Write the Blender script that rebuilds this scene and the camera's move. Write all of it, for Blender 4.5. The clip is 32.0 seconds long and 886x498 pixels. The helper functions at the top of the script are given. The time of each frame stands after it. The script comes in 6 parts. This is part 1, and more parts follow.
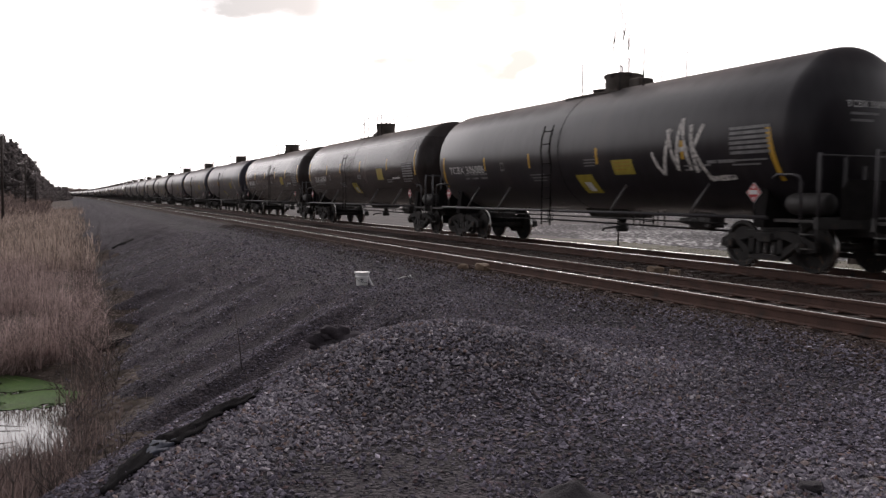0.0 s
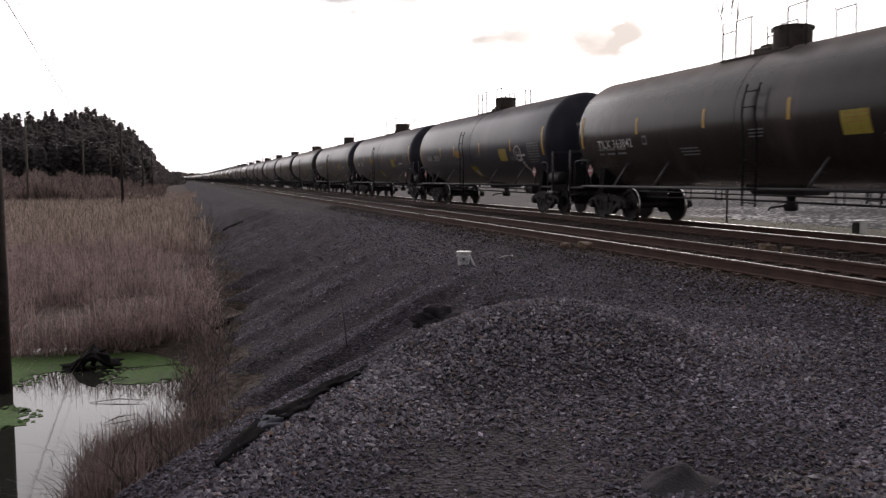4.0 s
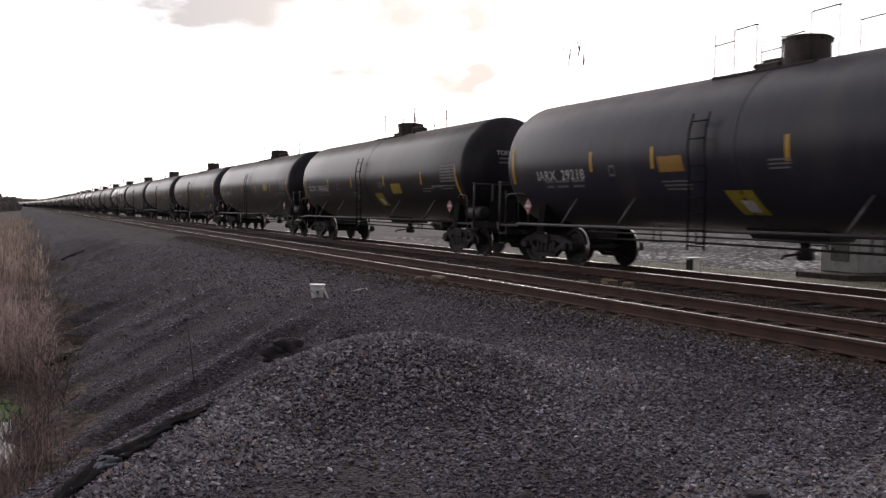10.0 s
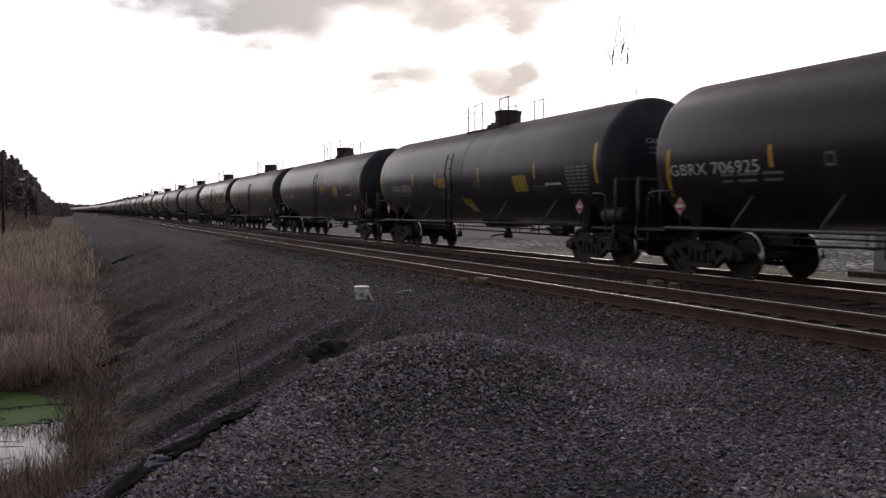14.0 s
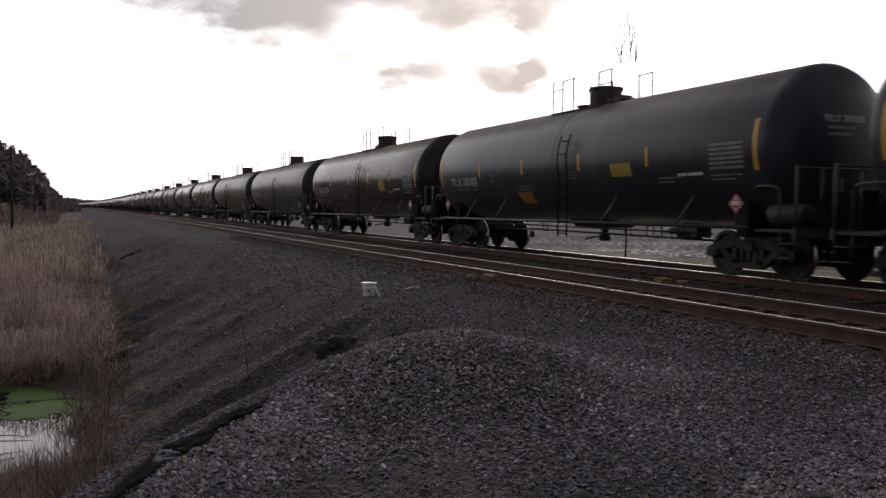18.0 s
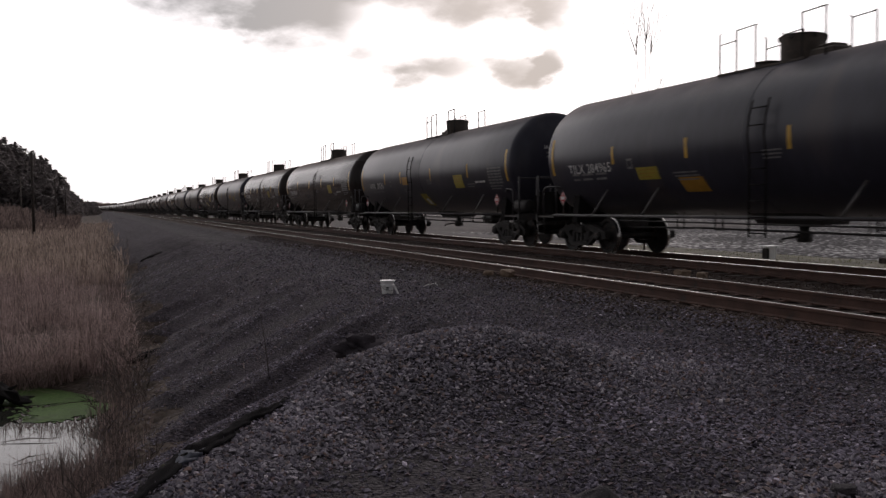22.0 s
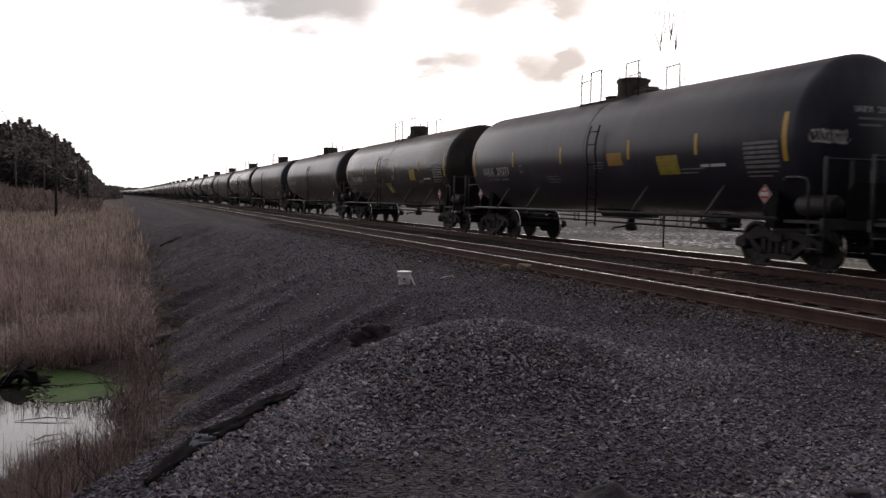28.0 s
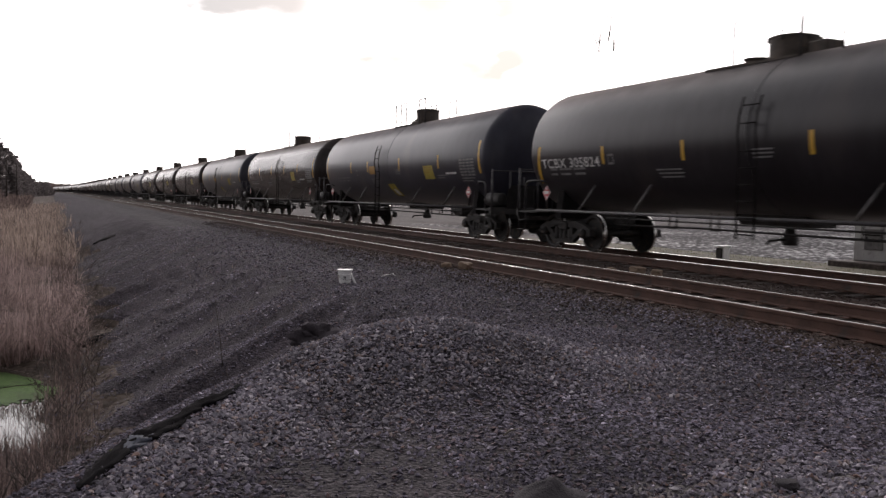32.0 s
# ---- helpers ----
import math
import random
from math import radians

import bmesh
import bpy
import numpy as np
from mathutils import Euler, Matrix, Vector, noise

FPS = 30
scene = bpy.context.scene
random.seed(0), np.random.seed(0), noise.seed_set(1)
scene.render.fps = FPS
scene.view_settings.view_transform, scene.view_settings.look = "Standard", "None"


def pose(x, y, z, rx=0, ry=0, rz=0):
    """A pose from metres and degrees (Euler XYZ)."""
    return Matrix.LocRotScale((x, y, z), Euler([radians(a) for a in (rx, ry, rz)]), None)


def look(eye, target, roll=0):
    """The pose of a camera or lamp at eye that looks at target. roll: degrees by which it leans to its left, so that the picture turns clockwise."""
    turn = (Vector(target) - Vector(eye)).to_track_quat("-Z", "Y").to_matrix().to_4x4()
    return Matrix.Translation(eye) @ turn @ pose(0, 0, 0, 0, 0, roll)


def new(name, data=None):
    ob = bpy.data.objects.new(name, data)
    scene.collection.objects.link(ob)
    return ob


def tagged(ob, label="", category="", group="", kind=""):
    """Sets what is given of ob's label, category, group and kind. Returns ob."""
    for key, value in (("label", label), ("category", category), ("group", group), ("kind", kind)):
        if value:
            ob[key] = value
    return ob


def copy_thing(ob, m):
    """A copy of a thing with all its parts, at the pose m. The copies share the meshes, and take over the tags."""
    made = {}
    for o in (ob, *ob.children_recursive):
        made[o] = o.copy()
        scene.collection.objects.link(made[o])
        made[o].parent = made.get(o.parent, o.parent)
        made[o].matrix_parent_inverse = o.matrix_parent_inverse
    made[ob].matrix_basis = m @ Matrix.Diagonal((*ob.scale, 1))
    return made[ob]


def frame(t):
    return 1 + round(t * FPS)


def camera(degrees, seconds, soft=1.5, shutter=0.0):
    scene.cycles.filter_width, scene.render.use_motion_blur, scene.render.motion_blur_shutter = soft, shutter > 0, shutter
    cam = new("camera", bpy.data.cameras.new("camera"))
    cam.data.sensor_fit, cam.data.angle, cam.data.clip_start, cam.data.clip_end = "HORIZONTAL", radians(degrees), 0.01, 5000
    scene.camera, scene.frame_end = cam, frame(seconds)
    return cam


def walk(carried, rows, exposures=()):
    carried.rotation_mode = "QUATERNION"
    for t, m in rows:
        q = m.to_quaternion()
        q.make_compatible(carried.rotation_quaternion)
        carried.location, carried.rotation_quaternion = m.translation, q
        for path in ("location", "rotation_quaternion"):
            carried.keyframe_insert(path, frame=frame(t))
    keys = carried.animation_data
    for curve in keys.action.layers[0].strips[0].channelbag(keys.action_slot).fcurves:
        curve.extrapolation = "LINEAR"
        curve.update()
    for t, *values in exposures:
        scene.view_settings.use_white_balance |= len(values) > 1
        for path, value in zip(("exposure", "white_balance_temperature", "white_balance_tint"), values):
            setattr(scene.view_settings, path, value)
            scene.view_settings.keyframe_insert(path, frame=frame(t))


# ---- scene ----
DEG, SECONDS = 54.0, 32.0
cam = camera(DEG, SECONDS, soft=1.4, shutter=0.25)
# seconds, x, y, z, tilt, lean, heading
PATH = [
    (0, -0.012, 0.008, 1.269, 86.68, -0.60, -23.20), (0.5, -0.013, 0.022, 1.262, 86.70, -1.18, -22.64), (1, -0.011, 0.036, 1.255, 86.46, -0.85, -22.24),
    (1.5, -0.007, 0.019, 1.263, 86.18, -0.47, -21.97), (2, -0.013, 0.016, 1.263, 86.10, 0.30, -21.56), (2.5, -0.019, 0.023, 1.265, 86.23, 0.93, -18.65),
    (3, -0.015, 0.034, 1.265, 85.78, 0.89, -17.06), (3.5, -0.009, 0.032, 1.263, 85.31, 0.28, -16.52), (5.5, -0.004, 0.008, 1.263, 85.39, 0.55, -17.12),
    (6, -0.003, 0.001, 1.269, 85.55, 0.41, -17.63), (6.5, 0.001, 0.001, 1.268, 85.77, 0.41, -18.41), (7, -0.000, 0.017, 1.263, 85.82, -0.10, -19.47),
    (7.5, 0.001, 0.021, 1.264, 85.77, -0.82, -20.23), (8, 0.008, 0.009, 1.266, 85.89, -0.78, -21.17), (8.5, 0.016, 0.004, 1.261, 86.14, -0.46, -23.21),
    (9, 0.018, -0.015, 1.267, 86.52, -0.10, -24.60), (9.5, 0.012, -0.014, 1.273, 87.00, -0.67, -25.64), (10, 0.002, -0.020, 1.272, 87.53, -0.89, -26.01),
    (10.5, -0.013, -0.026, 1.271, 87.80, -0.80, -25.61), (11, -0.002, -0.013, 1.263, 87.86, -0.89, -24.79), (11.5, -0.001, -0.014, 1.266, 87.67, -0.74, -24.12),
    (12, -0.001, -0.003, 1.263, 87.50, -0.87, -23.57), (12.5, 0.002, -0.005, 1.259, 87.39, -0.77, -23.31), (13, 0.003, -0.008, 1.263, 87.42, -0.33, -23.28),
    (13.5, 0.006, -0.014, 1.266, 87.53, -0.14, -23.39), (14, 0.003, -0.009, 1.259, 87.64, -0.41, -23.18), (14.5, 0.006, 0.008, 1.256, 87.47, 0.11, -22.73),
    (16.5, 0.003, -0.001, 1.260, 87.26, -0.08, -22.40), (17, 0.003, 0.004, 1.258, 87.49, -0.36, -22.50), (17.5, -0.005, 0.006, 1.254, 87.63, -0.61, -22.63),
    (18, -0.009, 0.005, 1.257, 87.42, -0.63, -22.72), (18.5, -0.009, 0.006, 1.253, 87.48, -0.30, -22.81), (19, -0.002, -0.001, 1.259, 87.60, -0.16, -22.99),
    (19.5, 0.002, 0.005, 1.257, 87.76, 0.05, -22.91), (20, -0.005, -0.010, 1.259, 87.74, -0.65, -22.41), (20.5, -0.001, 0.003, 1.255, 87.58, -1.12, -21.80),
    (21, -0.001, -0.001, 1.256, 87.53, -0.46, -21.47), (21.5, -0.000, 0.009, 1.253, 87.33, -0.52, -21.53), (22, 0.002, 0.004, 1.262, 87.17, 0.53, -21.58),
    (22.5, -0.005, -0.007, 1.271, 88.02, -1.21, -21.83), (23, -0.002, -0.005, 1.269, 88.48, -1.23, -22.05), (23.5, -0.010, -0.017, 1.268, 88.40, -1.35, -22.04),
    (24, -0.006, -0.007, 1.259, 88.19, -1.93, -21.59), (24.5, -0.011, -0.022, 1.262, 87.93, -1.43, -21.02), (25, -0.009, -0.014, 1.258, 87.62, -1.15, -20.56),
    (25.5, -0.004, -0.016, 1.261, 87.51, -0.73, -20.24), (27.5, 0.009, 0.008, 1.258, 86.95, -0.93, -19.77), (28, 0.006, -0.004, 1.258, 86.68, -0.94, -20.32),
    (28.5, 0.012, -0.007, 1.257, 86.57, -0.93, -21.51), (29, 0.016, 0.004, 1.253, 86.69, -0.31, -22.67), (29.5, 0.014, -0.011, 1.262, 86.72, -0.66, -23.49),
    (30, 0.013, -0.018, 1.260, 86.79, -0.74, -24.01), (30.5, 0.013, -0.010, 1.256, 86.88, -0.97, -24.40), (31, 0.013, -0.021, 1.258, 86.94, -1.06, -24.52),
    (31.5, 0.013, -0.001, 1.250, 86.86, -0.91, -24.55), (32, 0.008, -0.002, 1.253, 86.64, -1.18, -24.20),
]
EXPOSURES = [(t, e - 0.06, 6500, 26) for t, e in ((0, -0.34), (1, -0.5), (2, -0.5), (3.5, -0.66), (6, -0.48), (7.5, -0.5), (9, -0.36), (10, -0.46), (11, -0.76), (12, -0.98), (14.5, -0.9), (19, -1.0), (22, -1.13), (23.5, -1.42), (25.5, -1.44), (28, -0.86), (29, -0.62), (30, -0.46), (31, -0.38), (32, -0.34))]
walk(cam, [(t, pose(*p)) for t, *p in PATH], EXPOSURES)

# ---- plan: rails run along y, rail tops at z = 0 ----
NEAR_X, FAR_X, GAUGE = 8.66, 12.97, 1.5
TANK_R, TANK_Z = 1.55, 2.53
SHELL, HEAD = 7.62, 0.6  # half length of the straight shell, depth of its ends
LONG = 0.2  # by which the grey cars with the repainted mark are longer at each end
WATER_Z, MARSH_Z = -1.95, -1.8
# where each car's dome stands at the start
DOMES = [0.75, 18.73, 36.83, 54.58, 72.45, 90.36, 108.36, 126.25, 144.08, 162.2, 180.23, 198.19, 215.96, 233.74, 251.47,
         269.33, 287.18, 305.03, 322.93, 341.06, 358.83, 376.73]
while len(DOMES) < 66:
    DOMES.append(DOMES[-1] + 17.9)


def bend(y):
    """How far the line has curved to the left, far off."""
    return -3.4e-5 * np.maximum(np.asarray(y, float) - 300.0, 0.0) ** 2


def travelled(t):
    return 9.3988 * t + 0.02978 * t * t - 0.0000854 * t ** 3


# ---- sky and sun ----
SUN_AZ, SUN_EL = 27.0, 24.0  # degrees clockwise from the track's heading, and up
world = bpy.data.worlds.new("sky")
scene.world = world
world.use_nodes = True


def build_sky():
    nt = world.node_tree
    nt.nodes.clear()
    N, L = nt.nodes.new, nt.links.new
    out, bg = N("ShaderNodeOutputWorld"), N("ShaderNodeBackground")
    sky = N("ShaderNodeTexSky")
    sky.sky_type, sky.sun_disc = "NISHITA", False
    sky.sun_elevation, sky.sun_rotation = radians(SUN_EL), radians(SUN_AZ)
    sky.dust_density = 3.0
    geo = N("ShaderNodeTexCoord")
    d = Vector((math.sin(radians(SUN_AZ)) * math.cos(radians(SUN_EL)), math.cos(radians(SUN_AZ)) * math.cos(radians(SUN_EL)), math.sin(radians(SUN_EL))))

    def mth(op, a, b=None, c=None):
        n = N("ShaderNodeMath")
        n.operation = op
        for i, v in enumerate((a, b, c)):
            if v is None:
                continue
            if isinstance(v, (int, float)):
                n.inputs[i].default_value = v
            else:
                L(v, n.inputs[i])
        return n.outputs[0]

    # clouds: soft noise, gathered in banks whose outlines it frays
    mp = N("ShaderNodeMapping")
    mp.inputs["Scale"].default_value = (1.0, 1.0, 2.2)
    L(geo.outputs["Generated"], mp.inputs["Vector"])
    nz = N("ShaderNodeTexNoise")
    nz.inputs["Scale"].default_value, nz.inputs["Detail"].default_value, nz.inputs["Roughness"].default_value = 9.0, 7.0, 0.55
    L(mp.outputs[0], nz.inputs["Vector"])
    off, fray = N("ShaderNodeVectorMath"), N("ShaderNodeVectorMath")
    off.operation, fray.operation = "SUBTRACT", "MULTIPLY_ADD"
    L(nz.outputs["Color"], off.inputs[0])
    off.inputs[1].default_value = (0.5, 0.5, 0.5)
    L(off.outputs[0], fray.inputs[0])
    fray.inputs[1].default_value = (0.14, 0.14, 0.07)
    L(geo.outputs["Generated"], fray.inputs[2])

    def lobe(az, el, width, height):
        """How far a direction lies inside an oval patch of sky."""
        r = N("ShaderNodeVectorRotate")
        r.rotation_type = "Z_AXIS"
        r.inputs["Angle"].default_value = radians(az)
        L(fray.outputs[0], r.inputs["Vector"])
        s = N("ShaderNodeSeparateXYZ")
        L(r.outputs[0], s.inputs[0])
        front = mth("GREATER_THAN", s.outputs[1], 0.0)
        u = mth("DIVIDE", s.outputs[0], math.tan(radians(width)))
        v = mth("DIVIDE", mth("SUBTRACT", s.outputs[2], math.sin(radians(el))), math.sin(radians(height)))
        q = mth("ADD", mth("MULTIPLY", u, u), mth("MULTIPLY", v, v))
        return mth("MULTIPLY", mth("POWER", 2.718, mth("MULTIPLY", mth("MULTIPLY", q, q), -1.0)), front)

    # thin bright overcast round the sun, dim blue-grey away from it
    dot = N("ShaderNodeVectorMath")
    dot.operation = "DOT_PRODUCT"
    L(geo.outputs["Generated"], dot.inputs[0])
    dot.inputs[1].default_value = d
    c01 = mth("MULTIPLY_ADD", dot.outputs["Value"], 0.5, 0.5)
    glow = mth("MULTIPLY_ADD", mth("POWER", c01, 3.1), 2.95, 0.34)
    banks = None
    for az, el, wd, ht, k in CLOUDS:
        b = mth("MULTIPLY", lobe(az, el, wd, ht), k)
        banks = b if banks is None else mth("ADD", banks, b)
    # a grey deck closes the sky higher up
    sep = N("ShaderNodeSeparateXYZ")
    L(geo.outputs["Generated"], sep.inputs[0])
    deck = N("ShaderNodeMapRange")
    deck.interpolation_type = "SMOOTHSTEP"
    deck.inputs["From Min"].default_value, deck.inputs["From Max"].default_value = math.sin(radians(14)), math.sin(radians(30))
    L(sep.outputs[2], deck.inputs["Value"])
    banks = mth("ADD", banks, mth("MULTIPLY", deck.outputs[0], 0.75))
    dens = mth("ADD", banks, mth("MULTIPLY_ADD", nz.outputs["Fac"], 1.2, -0.8))
    ramp = N("ShaderNodeMapRange")
    ramp.interpolation_type = "SMOOTHSTEP"
    ramp.inputs["From Min"].default_value, ramp.inputs["From Max"].default_value = 0.15, 0.85
    L(dens, ramp.inputs["Value"])
    haze = N("ShaderNodeMix")
    haze.data_type = "RGBA"
    haze.inputs[6].default_value = (1.015, 1.06, 0.99, 1)
    haze.inputs[7].default_value = (0.224, 0.25, 0.236, 1)
    L(ramp.outputs[0], haze.inputs[0])
    tint = N("ShaderNodeVectorMath")
    tint.operation = "SCALE"
    L(haze.outputs[2], tint.inputs[0])
    L(glow, tint.inputs["Scale"])
    add = N("ShaderNodeVectorMath")
    add.operation = "MULTIPLY_ADD"
    L(sky.outputs[0], add.inputs[0])
    add.inputs[1].default_value = (0.014, 0.014, 0.014)
    L(tint.outputs[0], add.inputs[2])
    L(add.outputs[0], bg.inputs["Color"])
    L(bg.outputs[0], out.inputs["Surface"])


# azimuth, height, half width, half height (degrees), density
CLOUDS = [(9.3, 14.5, 8.6, 3.5, 0.92), (25.3, 14.7, 9.8, 3.7, 0.98), (12.7, 10.8, 4.4, 2.0, 0.6), (18.5, 9.2, 5.2, 1.7, 0.56), (23.3, 8.1, 5.2, 1.7, 0.51), (26.8, 8.7, 2.8, 1.6, 0.48), (28.3, 10.0, 1.3, 2.4, 0.52), (-2.0, 11.8, 1.6, 0.6, 0.3)]
build_sky()
sun = new("sun", bpy.data.lights.new("sun", "SUN"))
sun.data.energy, sun.data.angle, sun.data.color = 0.7, radians(14), (1.0, 0.94, 0.86)
sun.matrix_world = look((0, 0, 60), Vector((0, 0, 60)) - Vector((math.sin(radians(SUN_AZ)), math.cos(radians(SUN_AZ)), math.tan(radians(SUN_EL)))))

# ---- materials ----
def material(name, base, rough=0.6, metal=0.0, vary=0.25, scale=4.0, fine=60.0, bump=0.15, spots=None, island=0.0, spec=0.5, spread=0.55, stretch=(1, 1, 1), objvary=0.0):
    """A worn surface: base colour broken up at two scales, with stains of another colour, and relief."""
    m = bpy.data.materials.new(name)
    m.use_nodes = True
    nt = m.node_tree
    N, L = nt.nodes.new, nt.links.new
    p = nt.nodes["Principled BSDF"]
    p.inputs["Roughness"].default_value, p.inputs["Metallic"].default_value = rough, metal
    p.inputs["Specular IOR Level"].default_value = spec
    co = N("ShaderNodeTexCoord")
    mp = N("ShaderNodeMapping")
    mp.inputs["Scale"].default_value = stretch
    L(co.outputs["Object"], mp.inputs["Vector"])
    big, small = N("ShaderNodeTexNoise"), N("ShaderNodeTexNoise")
    for n, s, det in ((big, scale, 5), (small, fine, 4)):
        n.inputs["Scale"].default_value, n.inputs["Detail"].default_value = s, det
        L(mp.outputs[0], n.inputs["Vector"])
    mixv = N("ShaderNodeMath")
    mixv.operation = "MULTIPLY_ADD"
    L(big.outputs["Fac"], mixv.inputs[0])
    mixv.inputs[1].default_value = 0.65
    sm = N("ShaderNodeMath")
    sm.operation = "MULTIPLY"
    L(small.outputs["Fac"], sm.inputs[0])
    sm.inputs[1].default_value = 0.35
    L(sm.outputs[0], mixv.inputs[2])
    ramp = N("ShaderNodeValToRGB")
    lo, hi = [max(0.0, c * (1 - vary)) for c in base], [min(1.0, c * (1 + vary)) for c in base]
    ramp.color_ramp.elements[0].position, ramp.color_ramp.elements[1].position = 0.35, 0.65
    ramp.color_ramp.elements[0].color, ramp.color_ramp.elements[1].color = (*lo, 1), (*hi, 1)
    L(mixv.outputs[0], ramp.inputs[0])
    col = ramp.outputs[0]
    if spots:
        mix = N("ShaderNodeMix")
        mix.data_type = "RGBA"
        sp = N("ShaderNodeTexNoise")
        sp.inputs["Scale"].default_value, sp.inputs["Detail"].default_value = scale * 1.7, 8
        L(mp.outputs[0], sp.inputs["Vector"])
        rg = N("ShaderNodeMapRange")
        rg.inputs["From Min"].default_value, rg.inputs["From Max"].default_value = spread, spread + 0.15
        L(sp.outputs["Fac"], rg.inputs["Value"])
        L(rg.outputs[0], mix.inputs[0])
        L(col, mix.inputs[6])
        mix.inputs[7].default_value = (*spots, 1)
        col = mix.outputs[2]
    if island or objvary:
        hsv = N("ShaderNodeHueSaturation")
        mr = N("ShaderNodeMapRange")
        k = island or objvary
        mr.inputs["To Min"].default_value, mr.inputs["To Max"].default_value = 1 - k, 1 + k
        if island:
            L(N("ShaderNodeNewGeometry").outputs["Random Per Island"], mr.inputs["Value"])
        else:
            L(N("ShaderNodeObjectInfo").outputs["Random"], mr.inputs["Value"])
        L(mr.outputs[0], hsv.inputs["Value"])
        L(col, hsv.inputs["Color"])
        col = hsv.outputs[0]
    L(col, p.inputs["Base Color"])
    if bump:
        b = N("ShaderNodeBump")
        b.inputs["Strength"].default_value, b.inputs["Distance"].default_value = bump, 0.01
        L(small.outputs["Fac"], b.inputs["Height"])
        L(b.outputs[0], p.inputs["Normal"])
    return m


def tank_paint(name, base, rough, vary, scale, fine, spots):
    """Glossy tank paint; the upper curve lies under a coat of matt soot and dust."""
    m = material(name, base, rough, vary=vary, scale=scale, fine=fine, bump=0.03, spots=spots, spread=0.56, stretch=(1, 1, 0.35))
    nt = m.node_tree
    N, L = nt.nodes.new, nt.links.new
    p = nt.nodes["Principled BSDF"]
    co, sep, nz = N("ShaderNodeTexCoord"), N("ShaderNodeSeparateXYZ"), N("ShaderNodeTexNoise")
    L(co.outputs["Object"], sep.inputs[0])
    L(co.outputs["Object"], nz.inputs["Vector"])
    nz.inputs["Scale"].default_value, nz.inputs["Detail"].default_value = 1.3, 6
    up = N("ShaderNodeMath")
    up.operation = "MULTIPLY_ADD"
    L(nz.outputs["Fac"], up.inputs[0])
    up.inputs[1].default_value = 0.2
    L(sep.outputs[2], up.inputs[2])
    soot = N("ShaderNodeMapRange")
    soot.interpolation_type = "SMOOTHSTEP"
    soot.inputs["From Min"].default_value, soot.inputs["From Max"].default_value = 3.5, 4.1
    L(up.outputs[0], soot.inputs["Value"])
    for socket, low, high in (("Roughness", rough, 0.8), ("Specular IOR Level", 0.3, 0.1)):
        r = N("ShaderNodeMapRange")
        r.inputs["To Min"].default_value, r.inputs["To Max"].default_value = low, high
        L(soot.outputs[0], r.inputs["Value"])
        L(r.outputs[0], p.inputs[socket])
    p.inputs["Sheen Weight"].default_value, p.inputs["Sheen Roughness"].default_value = 0.22, 0.25
    p.inputs["Sheen Tint"].default_value = (1.0, 0.85, 0.76, 1)
    return m


M_BLACK = tank_paint("black_tank_paint", (0.0245, 0.0215, 0.0255), 0.3, 0.35, 0.5, 5, (0.038, 0.032, 0.034))
M_GREY = tank_paint("dark_grey_tank_paint", (0.037, 0.0365, 0.051), 0.32, 0.25, 0.5, 5, (0.0646, 0.0569, 0.064))
M_DUST = tank_paint("dusty_black_tank_paint", (0.038, 0.0295, 0.028), 0.24, 0.3, 0.6, 6, (0.07, 0.054, 0.05))
M_FRAME = material("grimy_black_steel", (0.028, 0.025, 0.024), 0.62, vary=0.4, scale=3, fine=40, bump=0.2, spots=(0.07, 0.05, 0.04), spread=0.6)
M_CAST = material("dusty_cast_steel", (0.024, 0.021, 0.02), 0.8, vary=0.35, scale=4, fine=50, bump=0.25, spots=(0.06, 0.045, 0.036), spread=0.58)
M_STEEL = material("dusty_grey_black_steel", (0.05, 0.046, 0.05), 0.6, vary=0.3, scale=3, fine=40, bump=0.1, spots=(0.08, 0.062, 0.052), spread=0.6)
M_GALV = material("worn_grey_steel", (0.13, 0.122, 0.12), 0.5, metal=0.4, vary=0.3, scale=5, fine=60, bump=0.1, spots=(0.10, 0.07, 0.05), spread=0.6)
M_WHEEL = material("dark_wheel_steel", (0.022, 0.019, 0.018), 0.65, metal=0.2, vary=0.3, scale=6, fine=50, bump=0.1, spots=(0.10, 0.06, 0.04), spread=0.58)
M_TREAD = material("polished_steel", (0.62, 0.60, 0.58), 0.22, metal=1.0, vary=0.12, scale=8, fine=80, bump=0.02)
M_RAIL = material("rusty_rail_steel", (0.088, 0.044, 0.032), 0.8, vary=0.3, scale=3, fine=60, bump=0.25, spots=(0.05, 0.035, 0.03), spread=0.58)
M_HEAD = material("polished_rail_head", (0.55, 0.52, 0.5), 0.24, metal=1.0, vary=0.12, scale=6, fine=90, bump=0.03)
M_TIE = material("weathered_creosoted_wood", (0.045, 0.033, 0.028), 0.85, vary=0.4, scale=2, fine=30, bump=0.6, spots=(0.075, 0.057, 0.048), spread=0.55, stretch=(0.25, 3, 3), objvary=0.25)
M_YELLOW = material("reflective_yellow_film", (0.58, 0.33, 0.03), 0.4, vary=0.15, scale=6, fine=40, bump=0.02)
M_STICKER = material("yellow_label_film", (0.36, 0.28, 0.03), 0.5, vary=0.15, scale=6, fine=40, bump=0.02, spots=(0.30, 0.22, 0.03), spread=0.62)
M_ORANGE = material("orange_label_film", (0.38, 0.19, 0.02), 0.5, vary=0.15, scale=6, fine=40, bump=0.02)
